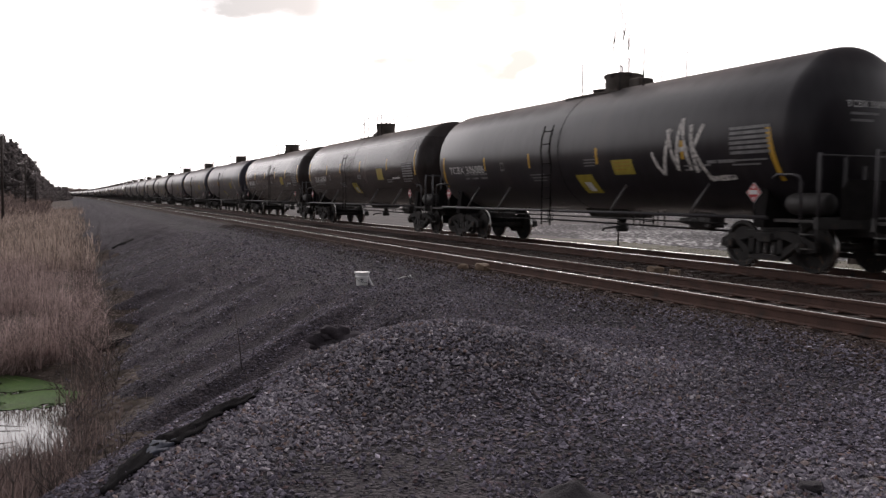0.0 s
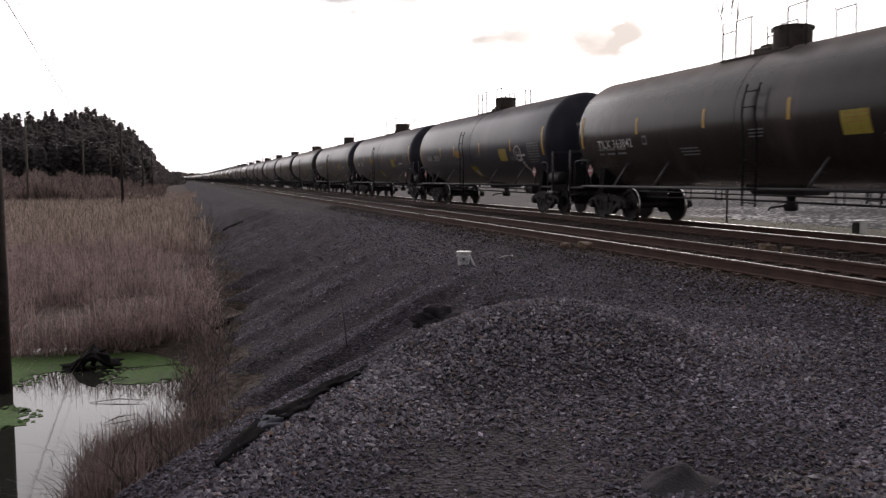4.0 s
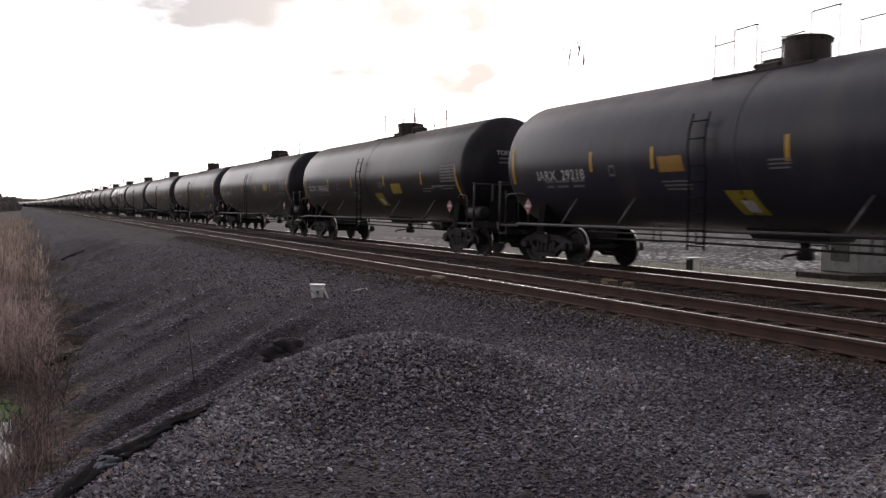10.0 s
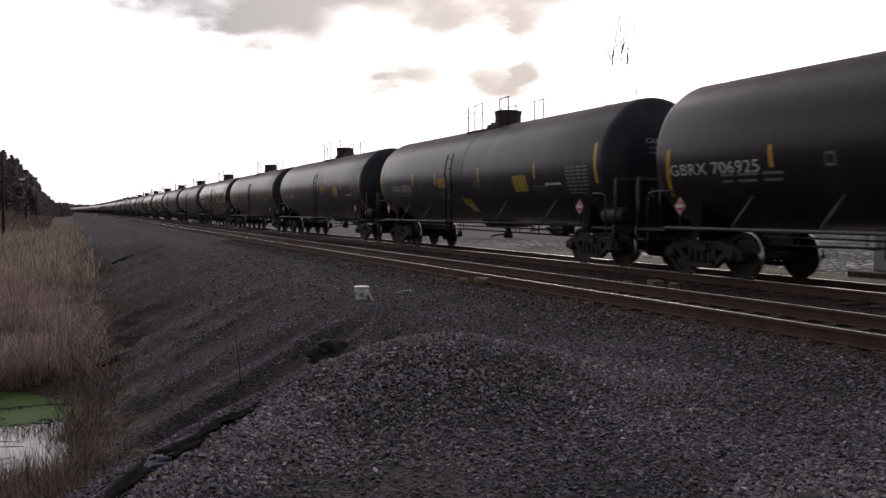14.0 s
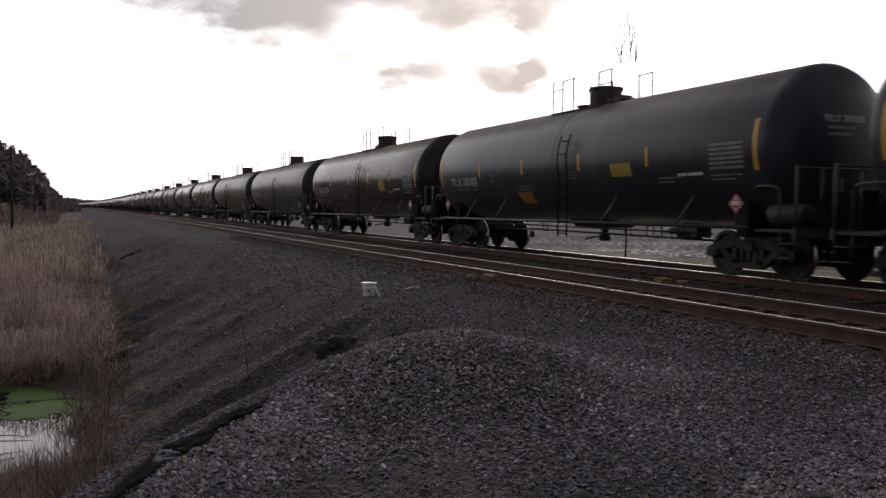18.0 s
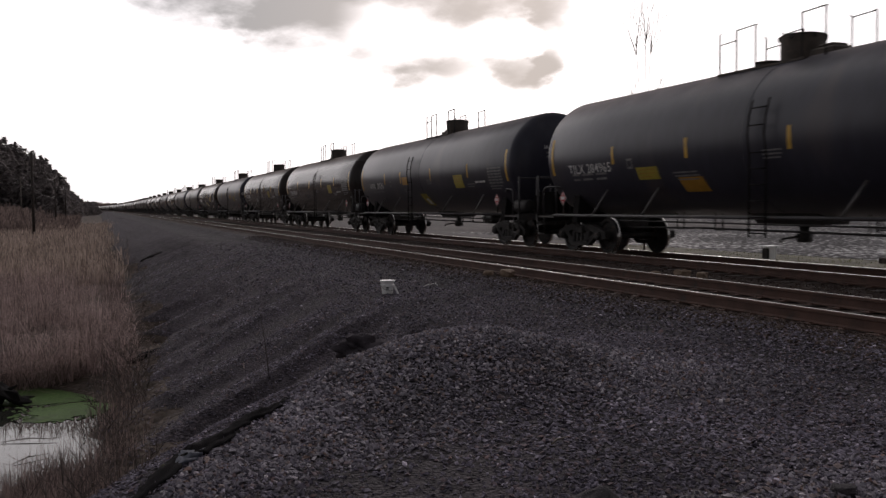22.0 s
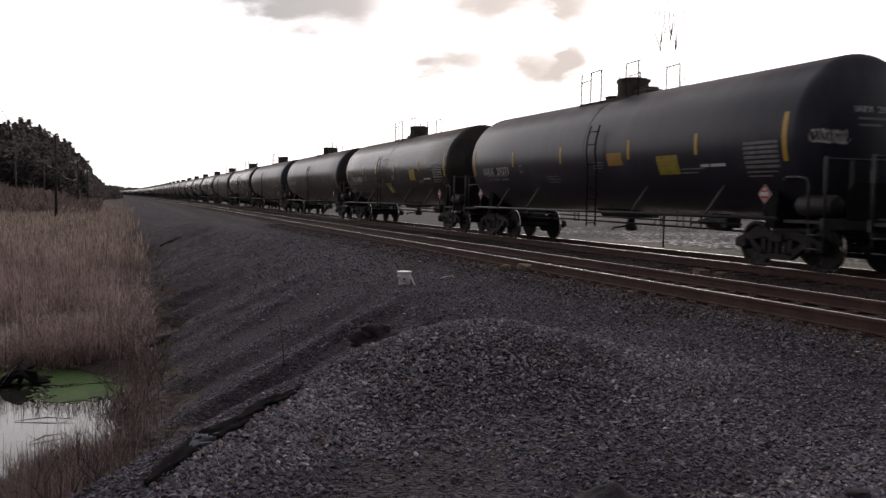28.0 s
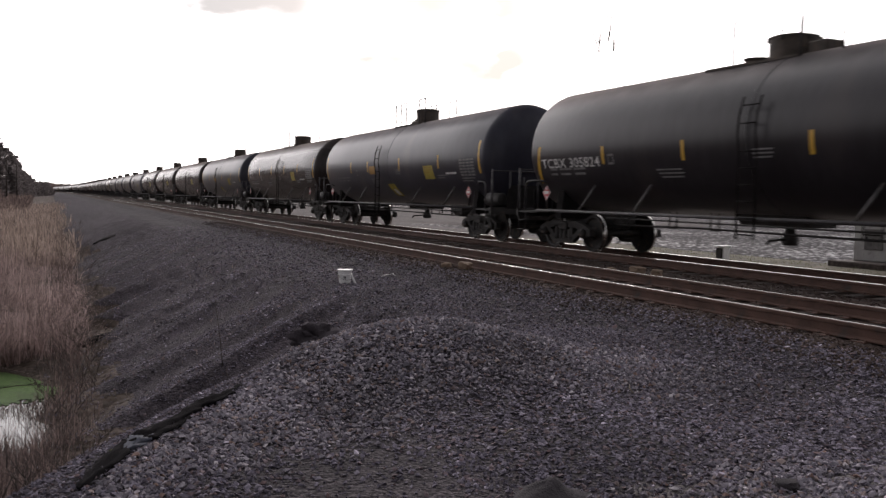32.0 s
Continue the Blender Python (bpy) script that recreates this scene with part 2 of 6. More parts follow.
M_WHITE = material("white_stencil_paint", (0.62, 0.61, 0.60), 0.6, vary=0.2, scale=8, fine=40, bump=0.02, spots=(0.3, 0.29, 0.28), spread=0.6)
M_PALE = material("faded_stencil_paint", (0.20, 0.195, 0.195), 0.65, vary=0.3, scale=8, fine=40, bump=0.02)
M_PATCH = material("black_repaint_patch", (0.012, 0.012, 0.013), 0.5, vary=0.2, scale=6, fine=40, bump=0.02)
M_RED = material("red_placard_film", (0.50, 0.03, 0.035), 0.5, vary=0.15, scale=6, fine=40, bump=0.02)
M_CONC = material("weathered_concrete", (0.36, 0.35, 0.34), 0.85, vary=0.15, scale=3, fine=60, bump=0.3, spots=(0.22, 0.21, 0.20), spread=0.6)
M_WOODPOLE = material("grey_weathered_pole", (0.15, 0.125, 0.105), 0.85, vary=0.3, scale=3, fine=40, bump=0.5, stretch=(4, 4, 0.3))
M_BUCKET = material("white_bucket_plastic", (0.9, 0.89, 0.88), 0.4, vary=0.1, scale=8, fine=60, bump=0.03, spots=(0.42, 0.40, 0.38), spread=0.62)


def stone_material(name, tones, rough=0.9):
    """Crushed stone: each piece its own tone out of a row of tones, with grain and dents."""
    m = bpy.data.materials.new(name)
    m.use_nodes = True
    nt = m.node_tree
    N, L = nt.nodes.new, nt.links.new
    p = nt.nodes["Principled BSDF"]
    p.inputs["Roughness"].default_value, p.inputs["Specular IOR Level"].default_value = rough, 0.25
    ramp = N("ShaderNodeValToRGB")
    ramp.color_ramp.interpolation = "CONSTANT"
    while len(ramp.color_ramp.elements) < len(tones):
        ramp.color_ramp.elements.new(0.5)
    for e, (at, tone) in zip(ramp.color_ramp.elements, tones):
        e.position, e.color = at, (*tone, 1)
    L(N("ShaderNodeNewGeometry").outputs["Random Per Island"], ramp.inputs[0])
    co, nz = N("ShaderNodeTexCoord"), N("ShaderNodeTexNoise")
    nz.inputs["Scale"].default_value, nz.inputs["Detail"].default_value = 70.0, 4
    L(co.outputs["Object"], nz.inputs["Vector"])
    big = N("ShaderNodeTexNoise")
    big.inputs["Scale"].default_value, big.inputs["Detail"].default_value = 0.8, 5
    L(co.outputs["Object"], big.inputs["Vector"])
    val = N("ShaderNodeMath")
    val.operation = "MULTIPLY_ADD"
    L(nz.outputs["Fac"], val.inputs[0])
    val.inputs[1].default_value, val.inputs[2].default_value = 0.7, -0.1
    v2 = N("ShaderNodeMath")
    v2.operation = "MULTIPLY_ADD"
    L(big.outputs["Fac"], v2.inputs[0])
    v2.inputs[1].default_value = 1.5
    L(val.outputs[0], v2.inputs[2])
    hsv = N("ShaderNodeHueSaturation")
    L(v2.outputs[0], hsv.inputs["Value"])
    L(ramp.outputs[0], hsv.inputs["Color"])
    L(hsv.outputs[0], p.inputs["Base Color"])
    b = N("ShaderNodeBump")
    b.inputs["Strength"].default_value, b.inputs["Distance"].default_value = 0.6, 0.008
    L(nz.outputs["Fac"], b.inputs["Height"])
    L(b.outputs[0], p.inputs["Normal"])
    return m


M_GRAVEL = stone_material("crushed_basalt", [(0.0, (0.0894, 0.0804, 0.103)), (0.25, (0.144, 0.128, 0.161)), (0.45, (0.197, 0.176, 0.222)), (0.62, (0.119, 0.103, 0.129)), (0.76, (0.173, 0.132, 0.143)), (0.86, (0.25, 0.223, 0.271)), (0.95, (0.155, 0.106, 0.108)), (0.985, (0.502, 0.446, 0.528))])
M_HEAP = stone_material("fresh_crushed_rock", [(0.0, (0.145, 0.134, 0.155)), (0.2, (0.226, 0.205, 0.233)), (0.45, (0.287, 0.263, 0.292)), (0.63, (0.191, 0.173, 0.196)), (0.75, (0.259, 0.205, 0.196)), (0.86, (0.359, 0.321, 0.35)), (0.94, (0.226, 0.151, 0.131)), (0.97, (0.54, 0.494, 0.523))])
M_BALLAST = stone_material("rust_stained_ballast", [(0.0, (0.056, 0.04, 0.035)), (0.3, (0.072, 0.051, 0.044)), (0.6, (0.046, 0.031, 0.027)), (0.8, (0.09, 0.066, 0.057))])
M_SOOT = material("sooty_ladder_steel", (0.02, 0.018, 0.018), 0.9, vary=0.3, scale=4, fine=40, bump=0.1, spec=0.1)
M_TOPS = material("rust_brown_walkway_steel", (0.075, 0.06, 0.05), 0.8, vary=0.4, scale=4, fine=40, bump=0.2, spots=(0.12, 0.085, 0.06), spread=0.6)


def leaf_material(name, base, vary=0.4):
    """Thin dead blades that let some light through."""
    m = material(name, base, 0.8, vary=0.3, scale=3, fine=30, bump=0.0, island=vary, spec=0.15)
    nt = m.node_tree
    p, out = nt.nodes["Principled BSDF"], nt.nodes["Material Output"]
    tr, mx = nt.nodes.new("ShaderNodeBsdfTranslucent"), nt.nodes.new("ShaderNodeMixShader")
    nt.links.new(p.inputs["Base Color"].links[0].from_socket, tr.inputs["Color"])
    mx.inputs[0].default_value = 0.45
    nt.links.new(p.outputs[0], mx.inputs[1])
    nt.links.new(tr.outputs[0], mx.inputs[2])
    nt.links.new(mx.outputs[0], out.inputs["Surface"])
    return m


# ---- mesh helpers ----
def part(name, bm, mat, parent=None, label=""):
    me = bpy.data.meshes.new(name)
    bm.normal_update()
    bm.to_mesh(me)
    bm.free()
    for m in (mat if isinstance(mat, (list, tuple)) else [mat]):
        me.materials.append(m)
    ob = new(name, me)
    ob.parent = parent
    if label:
        ob["label"] = label
    return ob


def smooth(ob, angle=35):
    me = ob.data
    me.shade_smooth()
    me.set_sharp_from_angle(angle=radians(angle))
    return ob


def box(bm, x0, x1, y0, y1, z0, z1, bevel=0.0, mat=0):
    vs = [bm.verts.new(p) for p in ((x0, y0, z0), (x1, y0, z0), (x1, y1, z0), (x0, y1, z0), (x0, y0, z1), (x1, y0, z1), (x1, y1, z1), (x0, y1, z1))]
    fs = [bm.faces.new([vs[i] for i in f]) for f in ((3, 2, 1, 0), (4, 5, 6, 7), (0, 1, 5, 4), (1, 2, 6, 5), (2, 3, 7, 6), (3, 0, 4, 7))]
    for f in fs:
        f.material_index = mat
    if bevel:
        es = list({e for f in fs for e in f.edges})
        bmesh.ops.bevel(bm, geom=es, offset=bevel, segments=1, affect="EDGES")
    return vs


def tube(bm, pts, r, n=8, mat=0, caps=True):
    """A round bar along a line of points; r may be one radius or one for each point."""
    pts = [Vector(p) for p in pts]
    rs = r if isinstance(r, (list, tuple)) else [r] * len(pts)
    rings = []
    for i, p in enumerate(pts):
        d = (pts[min(i + 1, len(pts) - 1)] - pts[max(i - 1, 0)]).normalized()
        u = d.cross(Vector((0, 0, 1)) if abs(d.z) < 0.9 else Vector((1, 0, 0))).normalized()
        w = d.cross(u)
        rings.append([bm.verts.new(p + (u * math.cos(a) + w * math.sin(a)) * rs[i]) for a in (2 * math.pi * k / n for k in range(n))])
    for a, b in zip(rings, rings[1:]):
        for k in range(n):
            f = bm.faces.new((a[k], a[(k + 1) % n], b[(k + 1) % n], b[k]))
            f.material_index, f.smooth = mat, True
    if caps:
        for ring in (rings[0][::-1], rings[-1]):
            bm.faces.new(ring).material_index = mat


def lathe(bm, prof, axis="z", n=32, mats=None, centre=(0, 0, 0)):
    """Turns a profile of (radius, height) round an axis."""
    c = Vector(centre)
    rings = []
    for r, h in prof:
        ring = []
        for k in range(n):
            a = 2 * math.pi * k / n
            u, v = r * math.cos(a), r * math.sin(a)
            ring.append(bm.verts.new(c + Vector({"z": (u, v, h), "y": (u, h, -v), "x": (h, u, v)}[axis])))
        rings.append(ring)
    for i, (a, b) in enumerate(zip(rings, rings[1:])):
        for k in range(n):
            f = bm.faces.new((a[k], a[(k + 1) % n], b[(k + 1) % n], b[k]))
            f.smooth = True
            if mats:
                f.material_index = mats[i]
    for ring, r in ((rings[0][::-1], 0), (rings[-1], -1)):
        f = bm.faces.new(ring)
        if mats:
            f.material_index = mats[r]


def prism(bm, outline, y0, y1, axis="y", mat=0):
    """Pushes a closed outline along an axis."""
    def at(u, v, h):
        return {"y": (u, h, v), "x": (h, u, v), "z": (u, v, h)}[axis]
    a = [bm.verts.new(at(u, v, y0)) for u, v in outline]
    b = [bm.verts.new(at(u, v, y1)) for u, v in outline]
    n = len(outline)
    for k in range(n):
        bm.faces.new((a[k], a[(k + 1) % n], b[(k + 1) % n], b[k])).material_index = mat
    bm.faces.new(a[::-1]).material_index = mat
    bm.faces.new(b).material_index = mat
    bmesh.ops.recalc_face_normals(bm, faces=bm.faces)


def mesh_from(name, verts, faces, mat, smooth_faces=False):
    """One object from arrays, for what nobody could count."""
    verts, faces = np.asarray(verts, "f"), np.asarray(faces, "i")
    me = bpy.data.meshes.new(name)
    me.vertices.add(len(verts))
    me.vertices.foreach_set("co", verts.ravel())
    n, k = faces.shape
    me.loops.add(n * k)
    me.loops.foreach_set("vertex_index", faces.ravel())
    me.polygons.add(n)
    me.polygons.foreach_set("loop_start", np.arange(0, n * k, k, dtype="i"))
    me.polygons.foreach_set("loop_total", np.full(n, k, "i"))
    me.polygons.foreach_set("use_smooth", np.full(n, smooth_faces))
    me.update(calc_edges=True)
    me.validate()
    me.materials.append(mat)
    return new(name, me)


# ---- the cars of the train, from its head: kind and mark ----
CARS = [("a", ""), ("a", "TCBX 306086"), ("i", "TILX 363803"), ("b", "TILX 363842"), ("c", "IARX  29231"), ("c", "IARX  29204"), ("c", "IARX  29218"), ("a", "TCBX 306042"),
        ("g", "GBRX 706925"), ("c", "CAXX 29213"), ("d", "IARX  29252"), ("e", "TILX 285005"), ("b", "TILX 363799"), ("f", "TILX 284965"), ("c", "IARX  29236"), ("b", "TILX 363890"),
        ("b", "TILX 363877"), ("j", "IARX  29371"), ("i", "TILX 363863"), ("h", "TCBX 305824"), ("c", ""), ("b", "")]


def words_mesh(words, height, spacing=1.05):
    cu = bpy.data.curves.new("words", "FONT")
    cu.body, cu.size, cu.space_character, cu.resolution_u = words, height / 0.7, spacing, 3
    cu.offset = 0.012 * height
    tmp = bpy.data.objects.new("words", cu)
    scene.collection.objects.link(tmp)
    me = bpy.data.meshes.new_from_object(tmp.evaluated_get(bpy.context.evaluated_depsgraph_get()))
    bpy.data.objects.remove(tmp)
    bpy.data.curves.remove(cu)
    me.materials.clear()
    return me


MARK_H = 0.23
WORDS = {(m, h): words_mesh(m, h) for _, m in CARS if m for h in (MARK_H, 0.12)}

# ---- ground ----
EDGE_Y, EDGE_X = [-30, 0, 4, 5.2, 6, 6.6, 7.1, 8, 9, 10, 11.5, 16, 22, 3000], [-2.6, -1.9, -0.35, 0.3, 0.65, 1.1, 1.5, 2.2, 3.1, 4.0, 4.7, 5.0, 5.2, 5.2]
PROFILE_X = [-9, 5.4, 6.3, 6.9, 7.15, 7.6, 7.76, 10.2, 10.8, 11.4, 14.5, 15.6, 19, 23, 25.5, 30, 5000]
PROFILE_Z = [-0.42, -0.42, -0.38, -0.2, -0.166, -0.168, -0.195, -0.195, -0.25, -0.195, -0.195, -0.5, -0.55, -0.62, -0.95, -2.0, -2.5]


NOISE_TABLES = {}


def fbm(X, Y, scale, seed):
    """Smooth value noise on arrays, about -1 to 1."""
    if seed not in NOISE_TABLES:
        NOISE_TABLES[seed] = np.random.RandomState(seed).rand(256, 256) * 2 - 1
    tab = NOISE_TABLES[seed]
    out, amp = np.zeros_like(X, dtype=float), 1.0
    for o in range(4):
        u, v = X / scale * 2 ** o + 17.3 * o, Y / scale * 2 ** o + 9.1 * o
        i, j = np.floor(u).astype(int), np.floor(v).astype(int)
        a, b = u - i, v - j
        a, b = a * a * (3 - 2 * a), b * b * (3 - 2 * b)
        g = lambda p, q: tab[p % 256, q % 256]
        out += amp * ((g(i, j) * (1 - a) + g(i + 1, j) * a) * (1 - b) + (g(i, j + 1) * (1 - a) + g(i + 1, j + 1) * a) * b)
        amp *= 0.5
    return out / 1.9


def edge_x(Y):
    return np.interp(Y, EDGE_Y, EDGE_X) + 0.06 * np.sin(Y * 1.7)


def tongues(X, Y):
    """Overlapping tongues of tipped stone that run aslant down the bank, each with a steep side to the south."""
    out = np.zeros(np.shape(X))
    u, v = 0.79 * X + 0.61 * Y, -0.61 * X + 0.79 * Y
    for period, amp, seed in ((1.9, 0.34, 51), (0.8, 0.1, 52)):
        ph = v / period + 0.95 * fbm(u * 0.35, v, 2.6 * period, seed)
        f = ph - np.floor(ph)
        rise = np.where(f < 0.26, f / 0.26, (1 - f) / 0.74)
        size = (0.4 + 0.6 * np.sin(np.floor(ph) * 12.9898 + seed) ** 2) * np.clip(0.75 + 0.9 * fbm(u * 0.5, v * 0.5, 2.0, seed + 4), 0.25, 1.3)
        out = out + amp * size * (rise - 0.5)
    return out


def ground_z(X, Y):
    X, Y = np.asarray(X, float) - bend(Y), np.asarray(Y, float)
    z = np.interp(X, PROFILE_X, PROFILE_Z)
    # mudflat that fills the shallows farther along
    z = np.maximum(z, -0.64 - 3.0 * (1 - np.clip((Y - 40 - 2.5 * np.sin(X * 0.35)) / 22, 0, 1)) - 0.6 * np.clip((X - 62) / 10, 0, 1))
    near = np.clip(1 - np.abs(X - 8.66) / 6, 0, 1)
    z = z + 0.035 * fbm(X, Y, 1.6, 3) * (1 - near) ** 0.5
    # heap of dumped rock on the level ground beside the camera, and the hollow behind it
    z = z - 0.26 * np.exp(-(((X - 4.3) / 1.5) ** 2 + ((Y - 10.4) / 1.15) ** 2))
    z = z + 0.51 * np.exp(-(((X - 3.2) / np.where(X < 3.2, 1.3, 1.4)) ** 2 + ((Y - 7.55) / 1.15) ** 2)) + 0.10 * np.exp(-(((X - 5.6) / 1.6) ** 2 + ((Y - 8.2) / 1.5) ** 2))
    d = np.maximum(edge_x(Y) - X, 0)
    steep = np.interp(Y, [6, 8, 10, 22], [0.62, 0.48, 0.34, 0.31])
    drop = np.where(d < 0.5, d * d * steep, (d - 0.25) * steep)
    drop = drop + 0.05 * fbm(X, Y, 0.9, 8) * np.clip(d, 0, 1) - tongues(X, Y) * np.clip(d / 1.1, 0, 1)
    low = MARSH_Z + 0.06 * fbm(X, Y, 3.0, 5)
    pond = ((X + 3.2) / 3.55) ** 2 + ((Y - 12.9) / 5.0) ** 2
    low = low - 0.55 * np.clip(1.35 - pond, 0, 1)
    slope = z - drop
    # the toe breaks off in a ragged little scarp
    brink = np.clip(0.16 + 0.34 * fbm(X * 0.5, Y, 2.6, 44), 0.0, 0.42) * np.clip((Y - 13) / 3, 0, 1)
    z2 = low + np.maximum(slope - low, 0) * np.clip((slope - low - brink) / 0.05 + 0.5, 0, 1)
    # wooded bluff beyond the marsh
    far = np.clip((Y - 130) / 130, 0, 1) * np.clip((-X - 10) / 25, 0, 1)
    return np.where(d > 0, z2, z) + far * 3.0


def steps(*spans):
    out = []
    for a, b, s in spans:
        out += list(np.arange(a, b, s))
    return np.array(out)


def ground_material(name, base, stone, scale, relief, rough=0.92, mossy=None, streaks=False):
    """Loose stone or soil: cells of differing tone with dark gaps, broken up by broad patches."""
    m = bpy.data.materials.new(name)
    m.use_nodes = True
    nt = m.node_tree
    N, L = nt.nodes.new, nt.links.new
    p = nt.nodes["Principled BSDF"]
    p.inputs["Roughness"].default_value = rough
    p.inputs["Specular IOR Level"].default_value = 0.25
    co = N("ShaderNodeTexCoord")
    vor = N("ShaderNodeTexVoronoi")
    vor.inputs["Scale"].default_value = scale
    L(co.outputs["Object"], vor.inputs["Vector"])
    big = N("ShaderNodeTexNoise")
    big.inputs["Scale"].default_value, big.inputs["Detail"].default_value = 0.7, 7
    if streaks:
        # broad patches drawn out into streaks along the stone tongues
        run = N("ShaderNodeMapping")
        run.vector_type = "TEXTURE"
        run.inputs["Rotation"].default_value, run.inputs["Scale"].default_value = (0, 0, radians(-52)), (0.35, 2.6, 1)
        L(co.outputs["Object"], run.inputs["Vector"])
        L(run.outputs[0], big.inputs["Vector"])
    else:
        L(co.outputs["Object"], big.inputs["Vector"])
    cell = N("ShaderNodeSeparateColor")
    L(vor.outputs["Color"], cell.inputs[0])
    r1 = N("ShaderNodeValToRGB")
    r1.color_ramp.elements[0].color, r1.color_ramp.elements[1].color = (*base, 1), (*stone, 1)
    r1.color_ramp.elements[0].position, r1.color_ramp.elements[1].position = 0.1, 1.0
    L(cell.outputs[0], r1.inputs[0])
    mul = N("ShaderNodeMix")
    mul.data_type, mul.blend_type = "RGBA", "MULTIPLY"
    mul.inputs[0].default_value = 1.0
    r2 = N("ShaderNodeValToRGB")
    r2.color_ramp.elements[0].position, r2.color_ramp.elements[1].position = 0.33, 0.68
    r2.color_ramp.elements[0].color, r2.color_ramp.elements[1].color = (0.62, 0.6, 0.58, 1), (1.15, 1.1, 1.08, 1)
    L(big.outputs["Fac"], r2.inputs[0])
    L(r1.outputs[0], mul.inputs[6])
    L(r2.outputs[0], mul.inputs[7])
    col = mul.outputs[2]
    if mossy:
        mx = N("ShaderNodeMix")
        mx.data_type = "RGBA"
        ms = N("ShaderNodeTexNoise")
        ms.inputs["Scale"].default_value, ms.inputs["Detail"].default_value = 2.3, 9
        L(co.outputs["Object"], ms.inputs["Vector"])
        mr = N("ShaderNodeMapRange")
        mr.inputs["From Min"].default_value, mr.inputs["From Max"].default_value = 0.55, 0.72
        L(ms.outputs["Fac"], mr.inputs["Value"])
        L(mr.outputs[0], mx.inputs[0])
        L(col, mx.inputs[6])
        mx.inputs[7].default_value = (*mossy, 1)
        col = mx.outputs[2]
    L(col, p.inputs["Base Color"])
    b = N("ShaderNodeBump")
    b.invert = True
    b.inputs["Strength"].default_value, b.inputs["Distance"].default_value = 1.0, relief
    L(vor.outputs["Distance"], b.inputs["Height"])
    L(b.outputs[0], p.inputs["Normal"])
    return m


M_BED = ground_material("ballast_bed", (0.026, 0.023, 0.027), (0.090, 0.080, 0.090), 32.0, 0.025)
M_SLOPE = ground_material("weathered_embankment_stone", (0.031, 0.026, 0.032), (0.106, 0.091, 0.109), 30.0, 0.03, mossy=(0.045, 0.037, 0.042), streaks=True)
M_SOIL = ground_material("dead_marsh_litter", (0.07, 0.055, 0.047), (0.15, 0.118, 0.1), 9.0, 0.04, mossy=(0.07, 0.055, 0.04))
M_SAND = ground_material("compacted_sand_and_fines", (0.14, 0.132, 0.132), (0.26, 0.245, 0.245), 55.0, 0.012)
M_TURF = ground_material("rough_winter_grass", (0.09, 0.09, 0.058), (0.15, 0.138, 0.105), 6.0, 0.004, mossy=(0.17, 0.145, 0.11))
M_TRACKBED = ground_material("rust_stained_track_bed", (0.033, 0.021, 0.018), (0.078, 0.052, 0.043), 28.0, 0.012)
M_MUD = ground_material("wet_brown_mudflat", (0.058, 0.051, 0.05), (0.092, 0.082, 0.08), 3.0, 0.02, mossy=(0.05, 0.045, 0.041))


def build_ground():
    xs = steps((-2500, -300, 200), (-300, -40, 20), (-40, -8, 2), (-8, -3, 0.25), (-3, 7.85, 0.11), (7.85, 15.8, 0.35), (15.8, 34, 0.8), (34, 84, 3), (84, 120, 12), (120, 3000, 290))
    ys = steps((-400, -40, 60), (-40, -2, 4), (-2, 1.5, 0.5), (1.5, 24, 0.11), (24, 60, 0.5), (60, 200, 5), (200, 600, 25), (600, 3600, 300))
    X, Y = np.meshgrid(xs, ys, indexing="ij")
    across, X = X, X + bend(Y)
    Z = ground_z(X, Y)
    nx, ny = X.shape
    idx = np.arange(nx * ny).reshape(nx, ny)
    faces = np.stack([idx[:-1, :-1], idx[1:, :-1], idx[1:, 1:], idx[:-1, 1:]], -1).reshape(-1, 4)
    ob = mesh_from("ground", np.stack([X, Y, Z], -1).reshape(-1, 3), faces, M_BED, True)
    cx, cy = (across[:-1, :-1] + across[1:, 1:]) / 2, (Y[:-1, :-1] + Y[1:, 1:]) / 2
    d = edge_x(cy) - cx
    mi = np.where(d > 0.35, 1, 0)
    mi = np.where((d > 0.35) & (Z[:-1, :-1] < MARSH_Z + 0.10 + 0.12 * fbm(cx, cy, 1.0, 12)), 2, mi)
    mi = np.where((cy < 4.0 + 0.45 * fbm(cx, cy, 0.9, 21)) & (cx > 3.0) & (cx < 6), 3, mi)
    mi = np.where(cx > 17.5 + 0.6 * fbm(cx, cy, 2.0, 4), 4, mi)
    mi = np.where((cx > 7.1) & (cx < 16.2), 5, mi)
    mi = np.where((cx > 18) & (cy > 36 + 3 * fbm(cx, cy, 3.0, 15)), 6, mi)
    for m in (M_SLOPE, M_SOIL, M_SAND, M_TURF, M_TRACKBED, M_MUD):
        ob.data.materials.append(m)
    ob.data.polygons.foreach_set("material_index", mi.ravel().astype("i"))
    tagged(ob, "grey crushed-stone embankment beside a brown winter marsh", "ground", kind="structure")


build_ground()

